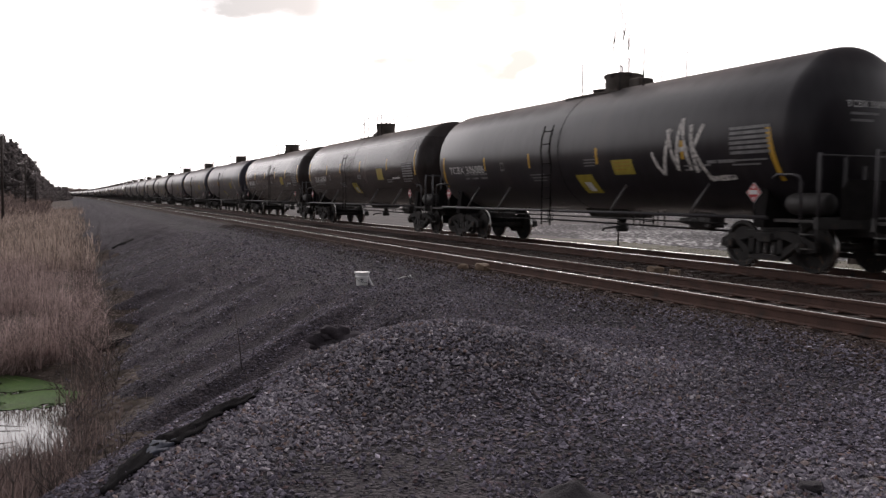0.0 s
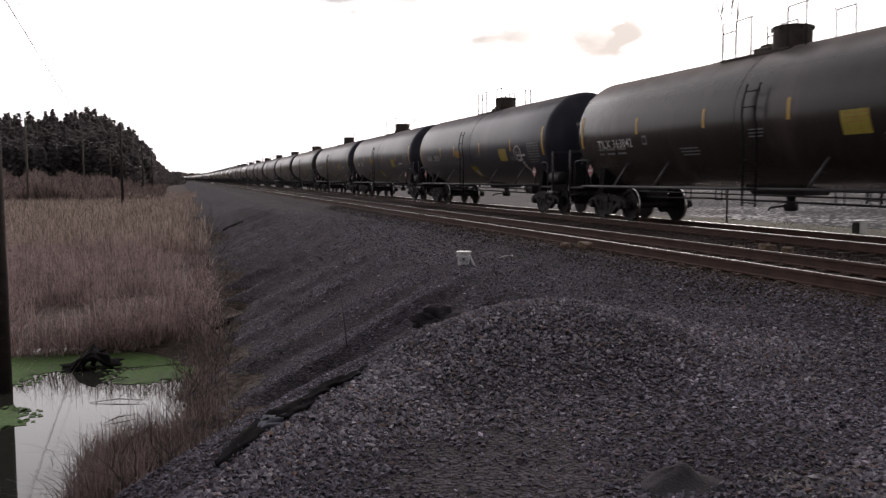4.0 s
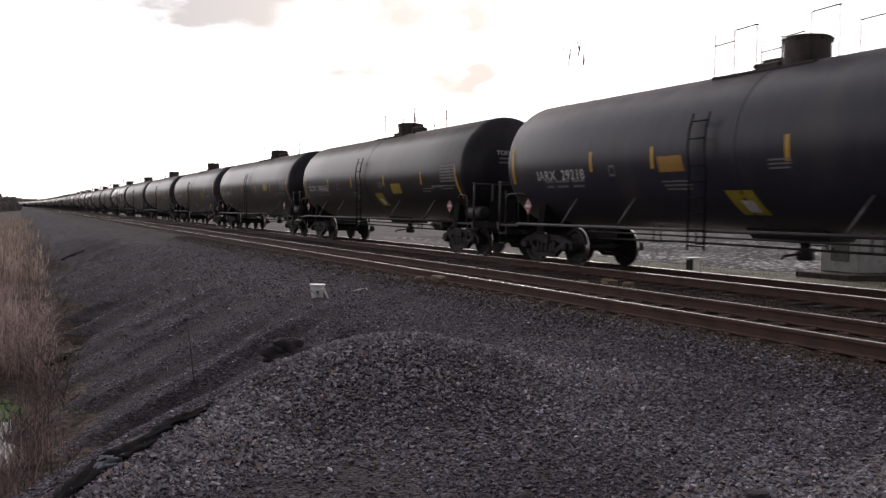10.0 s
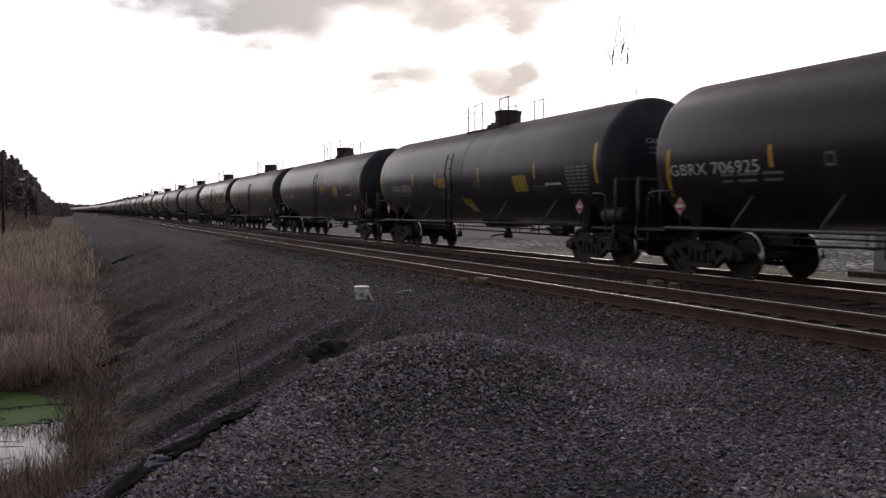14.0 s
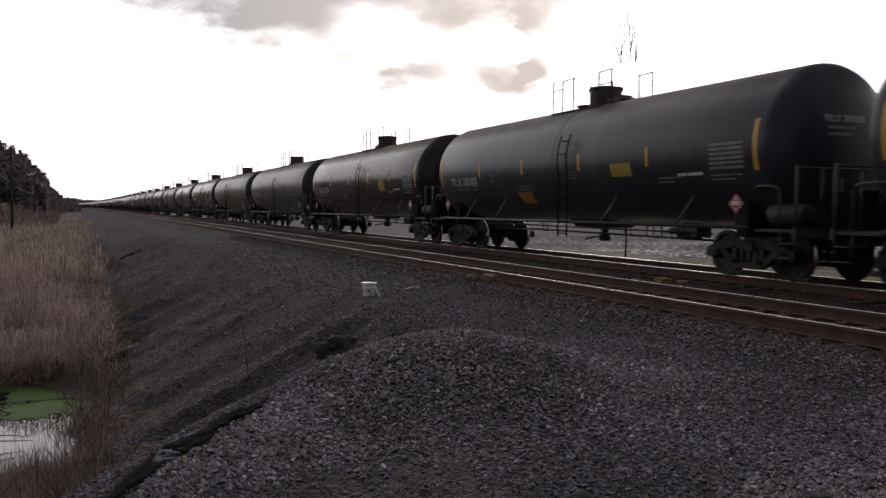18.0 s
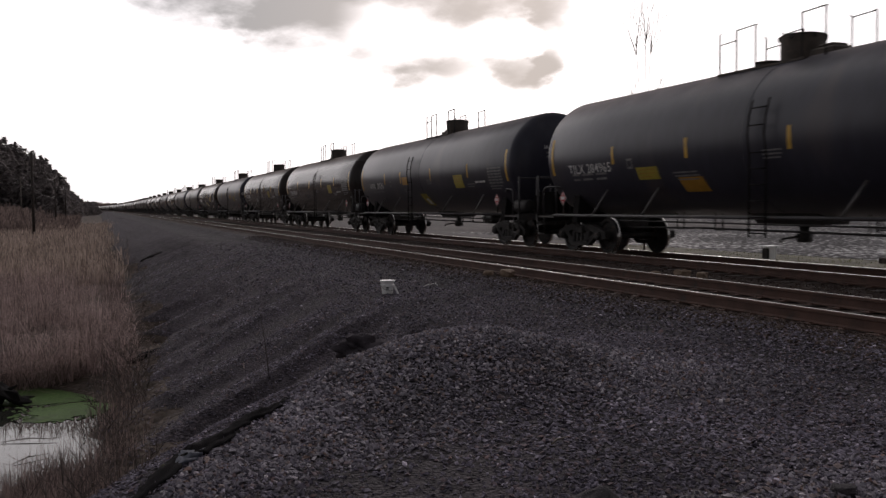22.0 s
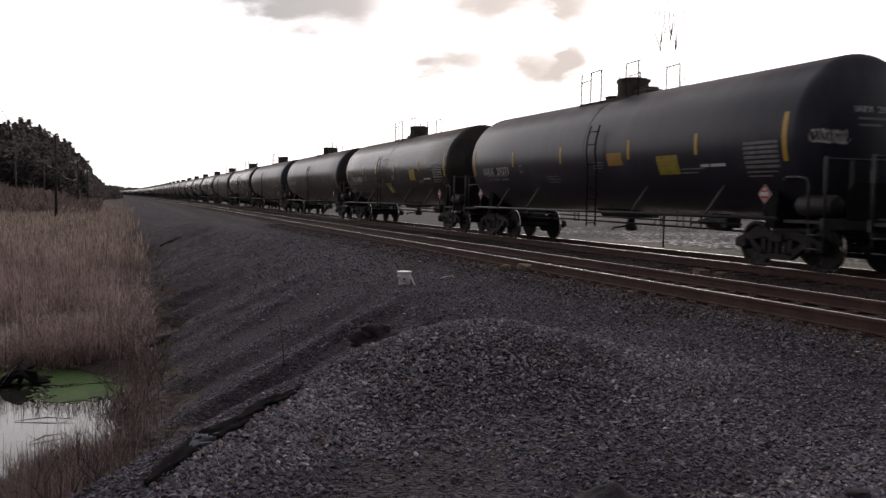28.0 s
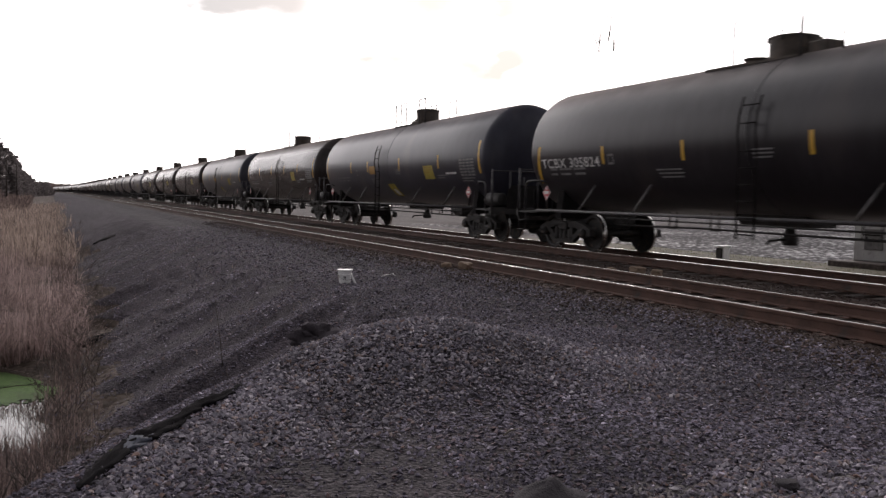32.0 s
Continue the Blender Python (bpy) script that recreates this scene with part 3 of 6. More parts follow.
def stones(name, P, size, seed, mat, label, squash=0.65, fine=True):
    """Many angular stones, each a dented lump, lying where P says."""
    rng = np.random.RandomState(seed)
    bm = bmesh.new()
    if fine:
        bmesh.ops.create_icosphere(bm, subdivisions=1, radius=1.0)
    else:
        # a skewed double pyramid
        tip = [bm.verts.new(q) for q in ((0.9, 0.1, -0.2), (-0.15, 0.95, 0.15), (-0.85, -0.2, -0.1), (0.2, -0.9, 0.2), (0.25, 0.1, 0.85), (-0.1, 0, -0.85))]
        for k in range(4):
            bm.faces.new((tip[k], tip[(k + 1) % 4], tip[4]))
            bm.faces.new((tip[(k + 1) % 4], tip[k], tip[5]))
        bm.verts.index_update()
    bm.verts.ensure_lookup_table()
    base = np.array([v.co[:] for v in bm.verts])
    tri = np.array([[v.index for v in f.verts] for f in bm.faces])
    bm.free()
    n = len(P)
    V = base[None] * (1 + rng.uniform(-0.38, 0.3, (n, len(base), 1)))
    V = V * rng.uniform(0.5, 1.3, (n, 1, 3)) * np.array([1, 1, squash])
    a, b = rng.uniform(0, 6.28, n), rng.uniform(-0.7, 0.7, n)
    ca, sa, cb, sb = np.cos(a), np.sin(a), np.cos(b), np.sin(b)
    x, y, z = V[..., 0].copy(), V[..., 1].copy(), V[..., 2].copy()
    y, z = y * cb[:, None] - z * sb[:, None], y * sb[:, None] + z * cb[:, None]
    x, y = x * ca[:, None] - y * sa[:, None], x * sa[:, None] + y * ca[:, None]
    V = np.stack([x, y, z], -1) * size[:, None, None] + P[:, None, :]
    F = tri[None] + (np.arange(n) * len(base))[:, None, None]
    ob = mesh_from(name, V.reshape(-1, 3), F.reshape(-1, 3), mat)
    return tagged(ob, label, "gravel", kind="stuff")


def fines(x, y):
    """How much the stones give way to fine dark grit, 0 to 1."""
    spill = np.exp(-(((x - 1.75) / 0.75) ** 2 + ((y - 4.9) / 0.7) ** 2))
    return np.clip(1.25 * spill + np.clip(1.6 * fbm(x, y, 1.4, 71) - 0.25, 0, 0.6) * (y < 6.6), 0, 1) * 0.85


def scatter_gravel():
    rng = np.random.RandomState(11)
    for near, r0, r1, per, s0, s1 in ((True, 3.0, 5.6, 2300, 0.009, 0.028), (False, 5.6, 10.5, 1800, 0.011, 0.029), (False, 10.5, 20.0, 900, 0.013, 0.031), (False, 14.0, 46.0, 170, 0.018, 0.042)):
        n = int(per * 0.5 * 1.25 * (r1 ** 2 - r0 ** 2))
        r, a = np.sqrt(rng.uniform(r0 ** 2, r1 ** 2, n)), rng.uniform(radians(-14), radians(57.5), n)
        x, y = r * np.sin(a), r * np.cos(a)
        d = edge_x(y) - x
        sand = (y < 4.0 + 0.45 * fbm(x, y, 0.9, 21)) & (x > 3.0)
        keep = (x < 7.2 + 0.15 * rng.randn(n)) & ~(sand & (rng.rand(n) < 0.45)) & (d < rng.uniform(2.0, 5.5, n))
        keep &= rng.rand(n) < 0.92 - 0.75 * np.clip(d, 0, 1) * (tongues(x, y) < -0.03)
        keep &= rng.rand(n) > fines(x, y)
        if r1 == 20.0:
            keep &= rng.rand(n) > (r - 13) / 7
        if r1 == 46.0:
            keep &= rng.rand(n) < np.minimum((r - 14) / 6, (46 - r) / 18)
        x, y = x[keep], y[keep]
        s = s0 + (s1 - s0) * rng.rand(len(x)) ** 1.6
        stones("gravel", np.stack([x, y, ground_z(x, y) + s * 0.3], -1), s, 5, M_GRAVEL, "loose grey crushed ballast stones with brown and pale ones", squash=0.62 if near else 0.36, fine=False)
    # fresher, coarser rock over the heap
    n = 76000
    x, y = rng.uniform(-0.2, 7.0, n), rng.uniform(3.0, 9.6, n)
    m = np.exp(-(((x - 3.1) / np.where(x < 3.1, 2.4, 1.75)) ** 2 + ((y - 7.5) / 1.3) ** 2)) + 0.55 * np.exp(-((x - 1.25 - 0.55 * (y - 7)) / 0.55) ** 2) * (y > 4.6) * (y < 8.2) + 0.4 * np.exp(-(((x - 5.2) / 1.4) ** 2 + ((y - 6.4) / 1.3) ** 2)) + 0.7 * np.exp(-(((x - 4.0) / 1.3) ** 2 + ((y - 3.8) / 0.6) ** 2)) + 0.6 * np.exp(-(((x - 1.3) / 1.1) ** 2 + ((y - 6.0) / 1.1) ** 2))
    keep = (rng.rand(n) > fines(x, y)) & (m * (1 + 0.5 * fbm(x, y, 0.8, 61)) > 0.22 + 0.55 * rng.rand(n)) & (x > np.interp(y, [4.6, 5.25, 5.9, 6.45, 7.15, 8.6], [-0.05, 0.24, 0.57, 0.97, 1.5, 2.6]))
    x, y = x[keep], y[keep]
    s = 0.0105 + 0.021 * rng.rand(len(x)) ** 2.0
    stones("heap_rock", np.stack([x, y, ground_z(x, y) + s * 0.55], -1), s, 15, M_HEAP, "fresh pale crushed rock heaped on the gravel", squash=0.75, fine=False)
    # ballast shoulder and the strip between the tracks
    n = 16000
    y = 4 + 40 * rng.rand(n) ** 1.6
    x = np.where(rng.rand(n) < 0.5, rng.uniform(6.7, 7.75, n), rng.uniform(9.6, 12.0, n))
    s = rng.uniform(0.018, 0.036, n)
    stones("ballast", np.stack([x, y, ground_z(x, y) + s * 0.2], -1), s, 6, M_BALLAST, "brown-grey track ballast along the ties", fine=False)


scatter_gravel()

# ---- tracks ----
def rail_outline():
    return [(-0.07, -0.17), (0.07, -0.17), (0.07, -0.158), (0.012, -0.14), (0.010, -0.05), (0.036, -0.04), (0.036, -0.008), (0.026, 0.0),
            (-0.026, 0.0), (-0.036, -0.008), (-0.036, -0.04), (-0.010, -0.05), (-0.012, -0.14), (-0.07, -0.158)]


def rolled(bm, outline):
    """A bar of that section all along the line, bent with it."""
    ys = [-60.0, 0.0, 300.0] + [300.0 + 50 * k for k in range(1, 26)]
    rings = [[bm.verts.new((u + float(bend(y)), y, v)) for u, v in outline] for y in ys]
    n = len(outline)
    for a, b in zip(rings, rings[1:]):
        for k in range(n):
            bm.faces.new((a[k], a[(k + 1) % n], b[(k + 1) % n], b[k]))
    bm.faces.new(rings[0][::-1])
    bm.faces.new(rings[-1])
    bmesh.ops.recalc_face_normals(bm, faces=bm.faces)


def track(x, label, worn=False):
    root = tagged(new("railway_track"), label, "railway track", kind="structure")
    root.location = (x, 0, 0)
    for sx in (-GAUGE / 2, GAUGE / 2):
        bm = bmesh.new()
        rolled(bm, [(sx + u, v) for u, v in rail_outline()])
        rail = part("rail", bm, M_RAIL, root, "rusty steel rail")
        bm = bmesh.new()
        # Far rail heads are drawn wider so their thin glint still shows.
        half = 0.026 if worn else 0.013
        rolled(bm, [(sx - half, -0.004), (sx + half, -0.004)] + [(sx + half * math.cos(a), 0.0005 + 0.005 * math.sin(a)) for a in (0.35, 0.8, 1.2, 1.57, 1.94, 2.34, 2.79)])
        part("running_surface", bm, M_HEAD, rail, "polished rail head")
    return root


near_track = track(NEAR_X, "empty track with rusty rails and polished heads on dark ties")
far_track = track(FAR_X, "track with polished rails under the passing train", True)


# ---- tank cars ----
def on_tank(y, z, lift=0.006, turn=None):
    """A point of the tank's near side at that height."""
    a = math.asin(max(-1, min(1, (z - TANK_Z) / TANK_R))) if turn is None else turn
    r = TANK_R + lift
    return (-r * math.cos(a), y, TANK_Z + r * math.sin(a))


def patch(bm, y0, y1, z0, z1, shear=0.0, lift=0.006, n=4):
    """A film on the tank's near side, y0 its left end; shear moves its top along."""
    rows = []
    for i in range(n + 1):
        f = i / n
        rows.append([bm.verts.new(on_tank(y + shear * f, z0 + (z1 - z0) * f, lift)) for y in (y0, y1)])
    for a, b in zip(rows, rows[1:]):
        bm.faces.new((a[0], a[1], b[1], b[0]))


def lettering(words, height, place, name, mat, parent, label=""):
    """Stencilled words; place(u, v) gives the point u along and v up."""
    me = WORDS[words, height].copy()
    for v in me.vertices:
        v.co = place(v.co.x, v.co.y)
    me.materials.append(mat)
    me.name = name
    ob = new(name, me)
    ob.parent = parent
    if label:
        ob["label"] = label
    return ob


def side_words(words, height, y_left, z, parent, width=None, mat=None):
    k = 1.0 if width is None else width / max(v.co.x for v in WORDS[words, height].vertices)
    a0 = math.asin((z - TANK_Z) / TANK_R)
    return lettering(words, height, lambda u, v: on_tank(y_left - u * k, 0, 0.007, a0 + v / TANK_R), "reporting_mark", mat or M_WHITE, parent, "white stencilled lettering")


def head_words(words, height, x_left, z, parent, half):
    def place(u, v):
        x, zz = x_left + u, z + v
        q = max(0.0, 1 - (x * x + (zz - TANK_Z) ** 2) / TANK_R ** 2)
        return (x, -(half + HEAD * math.sqrt(q)) - 0.008, zz)
    return lettering(words, height, place, "end_mark", M_WHITE, parent, "white stencilled lettering on the tank end")


def bars(name, y_left, z_top, rows, mat, parent, height=0.045, gap=0.05):
    """Writing too small to read, as rows of bars."""
    bm = bmesh.new()
    for i, spans in enumerate(rows):
        z = z_top - i * (height + gap)
        for a, b in spans:
            patch(bm, y_left - a, y_left - b, z - height, z, n=1)
    return tagged(part(name, bm, mat, parent), kind="stuff")


def bogie(parent, y, near=True):
    b = new("bogie")
    b.parent, b.location = parent, (0, y, 0)
    b["label"] = "dusty cast-steel two-axle truck"
    for sx in (-1, 1):
        bm = bmesh.new()
        x0, x1 = sx * 0.93, sx * 1.07
        prism(bm, [(-1.2, 0.40), (-1.16, 0.56), (-0.9, 0.66), (-0.55, 0.74), (0.55, 0.74), (0.9, 0.66), (1.16, 0.56), (1.2, 0.40), (0.98, 0.36), (0.78, 0.50), (0.5, 0.58), (-0.5, 0.58), (-0.78, 0.50), (-0.98, 0.36)], x0, x1, "x")
        prism(bm, [(-0.84, 0.52), (-0.36, 0.19), (0.36, 0.19), (0.84, 0.52), (0.64, 0.53), (0.28, 0.29), (-0.28, 0.29), (-0.64, 0.53)], x0, x1, "x")
        for c in (-0.36, 0.36):
            prism(bm, [(c - 0.06, 0.27), (c + 0.06, 0.27), (c + 0.06, 0.62), (c - 0.06, 0.62)], x0, x1, "x")
        part("side_frame", bm, M_CAST, b)
        if not near:
            continue
        for c in (-0.19, 0.0, 0.19):
            bm = bmesh.new()
            lathe(bm, [(0.055 + 0.025 * (k % 2), 0.295 + k * 0.0235) for k in range(11)], n=7, centre=(sx * 1.0, c, 0))
            part("coil_spring", bm, M_FRAME, b)
    bm = bmesh.new()
    box(bm, -1.12, 1.12, -0.19, 0.19, 0.52, 0.70, 0.02)
    part("bolster", bm, M_CAST, b)
    for c in (-0.9, 0.9):
        bm = bmesh.new()
        R = 0.457
        for sx in (-1, 1):
            prof = [(0.10, 0.60), (0.15, 0.66), (0.34, 0.67), (R - 0.07, 0.68), (R + 0.026, 0.69), (R + 0.026, 0.715), (R, 0.73), (R - 0.004, 0.80), (R - 0.07, 0.80), (0.34, 0.755), (0.17, 0.76), (0.12, 0.80), (0.12, 0.83)]
            lathe(bm, [(r, sx * h) for r, h in prof], "x", 26 if near else 14, [0, 0, 0, 0, 0, 1, 1, 0, 0, 0, 0, 0])
            lathe(bm, [(0.10, sx * 0.9), (0.115, sx * 0.93), (0.115, sx * 1.12), (0.07, sx * 1.15)], "x", 10)
            for k in range(3 if near else 0):
                a = k * 2.0944
                box(bm, sx * 1.15 - 0.015, sx * 1.15 + 0.015, 0.055 * math.cos(a) - 0.014, 0.055 * math.cos(a) + 0.014, 0.055 * math.sin(a) - 0.014, 0.055 * math.sin(a) + 0.014)
        lathe(bm, [(0.085, -1.1), (0.085, 1.1)], "x", 12)
        bmesh.ops.recalc_face_normals(bm, faces=bm.faces)
        w = smooth(part("wheelset", bm, [M_WHEEL, M_TREAD], b, "steel wheel pair with polished treads"))
        w.location = (0, c, 0.457)
    return b


STYLES = {
    # bars: places of the upright yellow films; all places are from the dome
    "a": dict(dome_y=-0.6, paint="M_BLACK", ladder=1.0, bars=(4.86, 2.12, -1.17, -4.3), bar_z=(2.12, 2.5), ends=(1.65, 2.6), square=(-1.78, -2.58, 1.86, 2.19), placard=(-0.22, -1.1, 1.45), grid=(-5.7, -6.73, 2.12, 2.66), solid_grid=True, lean=0.3, dome=(0.46, 0.38), text=7.5),
    "h": dict(dome_y=0.48, paint="M_BLACK", ladder=-0.6, bars=(4.03, 1.28, -1.95, -4.8), bar_z=(2.1, 2.5), ends=(1.7, 2.6), square=None, placard=None, grid=(-6.58, -7.58, 2.15, 2.68), solid_grid=True, lean=0.3, dome=(0.46, 0.38), text=6.73),
    "g": dict(dome_y=-0.6, paint="M_BLACK", ladder=1.0, bars=(5.05, 2.42, -0.74, -3.77), bar_z=(2.12, 2.52), ends=(1.65, 2.6), square=(-2.45, -3.17, 2.2, 2.56), placard=None, grid=(-5.5, -6.54, 2.14, 2.7), solid_grid=True, lean=0.3, dome=(0.46, 0.38), text=7.9),
    "b": dict(dome_y=0.1, paint="M_DUST", ladder=-0.8, bars=(4.1, 1.03, -1.9, -4.66), bar_z=(2.37, 2.8), ends=(2.1, 3.0), square=(-3.33, -4.04, 2.0, 2.44), placard=None, grid=(-6.2, -7.25, 2.06, 2.57), solid_grid=True, lean=0.0, dome=(0.42, 0.47), text=6.38),
    "i": dict(dome_y=0.02, paint="M_DUST", ladder=0.95, bars=(4.17, 1.92, -1.02, -4.47), bar_z=(2.37, 2.8), ends=(2.1, 3.0), square=(-3.25, -3.95, 2.0, 2.44), placard=(0.36, -0.52, 1.48), grid=(-6.15, -7.2, 2.06, 2.57), solid_grid=True, lean=0.0, dome=(0.42, 0.47), text=6.42),
    "c": dict(dome_y=-0.19, paint="M_GREY", ladder=1.0, bars=(4.48, 2.4, -1.02, -4.5), bar_z=(2.2, 2.64), ends=(2.0, 2.95), square=(-3.25, -4.04, 1.88, 2.32), placard=(0.45, -0.36, 1.3), grid=(-6.1, -7.1, 1.95, 2.45), solid_grid=False, lean=0.0, dome=(0.42, 0.47), text=6.75, orange=(2.2, 1.48, 2.12, 2.43)),
    "d": dict(dome_y=-0.42, paint="M_GREY", ladder=-0.25, bars=(4.66, 1.57, -1.79, -4.34), bar_z=(2.33, 2.78), ends=(2.1, 3.0), square=(-3.03, -3.74, 2.0, 2.46), placard=None, grid=(-5.9, -6.9, 2.05, 2.55), solid_grid=False, lean=0.0, dome=(0.42, 0.47), text=6.94, orange=(-0.83, -1.5, 2.26, 2.58)),
    "j": dict(dome_y=0.08, paint="M_GREY", ladder=-0.73, bars=(4.27, 1.15, -2.29, -4.9), bar_z=(2.27, 2.72), ends=(2.05, 2.95), square=(-3.46, -4.25, 1.88, 2.3), placard=None, grid=(-6.4, -7.35, 1.95, 2.45), solid_grid=True, lean=0.0, dome=(0.42, 0.47), text=6.65, orange=(-1.34, -2.02, 2.14, 2.45)),
    "e": dict(dome_y=-0.14, paint="M_GREY", ladder=-0.6, bars=(4.58, 1.8, -1.2, -4.0), bar_z=(2.25, 2.67), ends=(2.05, 3.0), square=(-2.6, -3.4, 2.07, 2.37), placard=None, grid=(-6.03, -7.0, 2.07, 2.61), solid_grid=True, lean=0.0, dome=(0.42, 0.47), text=6.78, orange=(2.3, 1.5, 1.47, 1.78)),
    "f": dict(dome_y=0.1, paint="M_GREY", ladder=-0.6, bars=(4.42, 1.63, -1.3, -4.1), bar_z=(2.22, 2.64), ends=(2.05, 3.0), square=(3.5, 2.7, 1.82, 2.1), placard=None, grid=(-6.2, -7.2, 2.07, 2.61), solid_grid=True, lean=0.0, dome=(0.42, 0.47), text=6.53, orange=(2.02, 1.22, 1.52, 1.83)),
}


def tank_car(style, near=True):
    """One tank car about its middle. A car that stays far off goes without its smallest parts."""
    st = STYLES[style]
    paint = {"M_BLACK": M_BLACK, "M_DUST": M_DUST, "M_GREY": M_GREY}[st["paint"]]
    root = new("tank_car")
    dy, lean = st["dome_y"], st["lean"]
    half = SHELL + (LONG if style == "c" else 0.0)
    # shell
    bm = bmesh.new()
    prof = []
    for i in range(11):
        a = math.pi / 2 * (i / 10) ** 0.9
        prof.append((max(0.02, TANK_R * math.sin(a)), -half - HEAD * math.cos(a)))
    prof += [(TANK_R, y) for y in (-5.0, -2.5)] + [(TANK_R, -0.04), (TANK_R + 0.007, -0.03), (TANK_R + 0.007, 0.03), (TANK_R, 0.04)] + [(TANK_R, y) for y in (2.5, 5.0)]
    prof += [(r, -h) for r, h in prof[10::-1]]
    lathe(bm, prof, "y", 56 if near else 30, centre=(0, 0, TANK_Z))
    bmesh.ops.recalc_face_normals(bm, faces=bm.faces)
    smooth(part("tank", bm, paint, root), 30)
    # dome housing with its lid
    dr, dh = st["dome"]
    base = TANK_Z + TANK_R
    bm = bmesh.new()
    lathe(bm, [(dr, base - 0.16), (dr, base + dh - 0.06), (dr - 0.02, base + dh - 0.05)], n=28, centre=(0, dy, 0))
    house = smooth(part("dome_housing", bm, M_TOPS, root, "dark round valve housing"))
    bm = bmesh.new()
    lathe(bm, [(dr + 0.006, base + dh - 0.05), (dr + 0.006, base + dh - 0.01), (dr - 0.03, base + dh), (dr - 0.12, base + dh + 0.02), (0.05, base + dh + 0.03)], n=28, centre=(0, dy, 0))
    smooth(part("lid", bm, M_TOPS, house))
    for k in range(6 if near else 0):
        a = k * math.pi / 3 + 0.3
        bm = bmesh.new()
        box(bm, -0.025, 0.025, -0.02, 0.02, -0.09, 0.01, 0.006)
        o = part("lid_clamp", bm, M_FRAME, house)
        o.matrix_basis = pose((dr + 0.015) * math.cos(a), dy + (dr + 0.015) * math.sin(a), base + dh - 0.02, 0, 0, math.degrees(a))
    # platform round the dome
    z = base - 0.085
    y0, y1 = (dy - 1.25, dy + 1.75)
    bm = bmesh.new()
    for sx in (-0.62, 0.62):
        box(bm, sx - 0.025, sx + 0.025, dy - 0.7, y1, z - 0.045, z)
    for yy in (dy - 0.7, dy + 0.85, y1):
        box(bm, -0.62, 0.62, yy - 0.025, yy + 0.025, z - 0.05, z - 0.005)
    part("platform_frame", bm, M_TOPS, root)
    for a, b in ((dy + 0.55, y1 - 0.05),) if near else ():
        for i in range(4):
            x = -0.45 + i * 0.3
            bm = bmesh.new()
            box(bm, x - 0.12, x + 0.12, a, b, z - 0.02, z)
            part("grating", bm, M_TOPS, root)
    hatch = bmesh.new()
    lathe(hatch, [(0.24, base - 0.06), (0.24, base + 0.05), (0.27, base + 0.06), (0.27, base + 0.09), (0.10, base + 0.12)], n=20, centre=(0, dy + 0.95, 0))
    smooth(part("manway", hatch, M_TOPS, root, "round bolted manway cover"))
    if near and not lean:
        side = -1 if style in "defj" else 1
        bm = bmesh.new()
        a, b = sorted((dy + side * 0.42, dy + side * 1.05))
        box(bm, -0.26, 0.26, a, b, base - 0.1, base + 0.11, 0.04)
        box(bm, -0.2, 0.2, a + 0.08, b - 0.15, base + 0.11, base + 0.17, 0.03)
        part("hatch_box", bm, M_TOPS, root, "mossy brown steel hatch box")
    # railing
    top = base + 0.74
    for sx in (-0.62, 0.62) if near else ():
        for yy in (dy + 0.95, dy - 1.7, dy - 0.75) if lean else (dy + 1.7, dy + 1.18, dy + 0.62, dy - 0.62, dy - 1.2):
            bm = bmesh.new()
            zz = top - (0.25 if abs(yy - dy) < 0.8 and lean else 0.0)
            tube(bm, [(sx, yy, z - 0.12), (sx, yy, zz), (sx * 0.93, yy, zz + 0.03)], 0.02, 6)
            part("railing_post", bm, M_FRAME, root)
        if not lean:
            for a, b, dz in ((dy + 1.18, dy + 0.62, 0.0), (dy - 0.62, dy - 1.2, 0.0), (dy + 1.7, dy + 1.18, -0.22)):
                bm = bmesh.new()
                tube(bm, [(sx, a, top + dz), (sx, b, top + dz + 0.02)], 0.014, 6)
                part("handrail", bm, M_FRAME, root)
    if near and lean:
        # vent pipe beside the low housing, and its bonnet
        bm = bmesh.new()
        tube(bm, [(0.1, dy - 0.08, base + 0.1), (0.1, dy - 0.08, base + dh + 0.42)], 0.025, 6)
        part("vent_pipe", bm, M_TOPS, root)
        bm = bmesh.new()
        box(bm, -0.2, 0.25, dy - 0.95, dy - 0.5, base - 0.1, base + 0.2, 0.03)
        part("valve_box", bm, M_TOPS, root)
    # side ladders
    ly = dy + st["ladder"]
    for sx in (-1, 1):
        bm = bmesh.new()
        for yy in (ly - 0.22, ly + 0.22):
            pts = [(sx * 1.62, yy, 0.62), (sx * 1.62, yy, 2.1)]
            pts += [(sx * (TANK_R + 0.13) * math.cos(a), yy, TANK_Z + (TANK_R + 0.13) * math.sin(a)) for a in (0.0, 0.2, 0.4)]
            tube(bm, pts, 0.019, 6)
        for i in range(6):
            tube(bm, [(sx * 1.62, ly - 0.22, 0.7 + i * 0.3), (sx * 1.62, ly + 0.22, 0.7 + i * 0.3)], 0.014, 6)
        for a in (0.1, 0.3):
            x, zz = sx * (TANK_R + 0.13) * math.cos(a), TANK_Z + (TANK_R + 0.13) * math.sin(a)
            tube(bm, [(x, ly - 0.22, zz), (x, ly + 0.22, zz)], 0.014, 6)
        part("ladder", bm, M_SOOT, root)
        # long grab rail under the tank's flank, on leaning brackets
        bm = bmesh.new()
        tube(bm, [(sx * 1.56, -7.35, 0.99), (sx * 1.56, 7.35, 0.99)], 0.036, 8)
        part("side_rail", bm, M_STEEL, root, "grey pipe rail along the car's side")
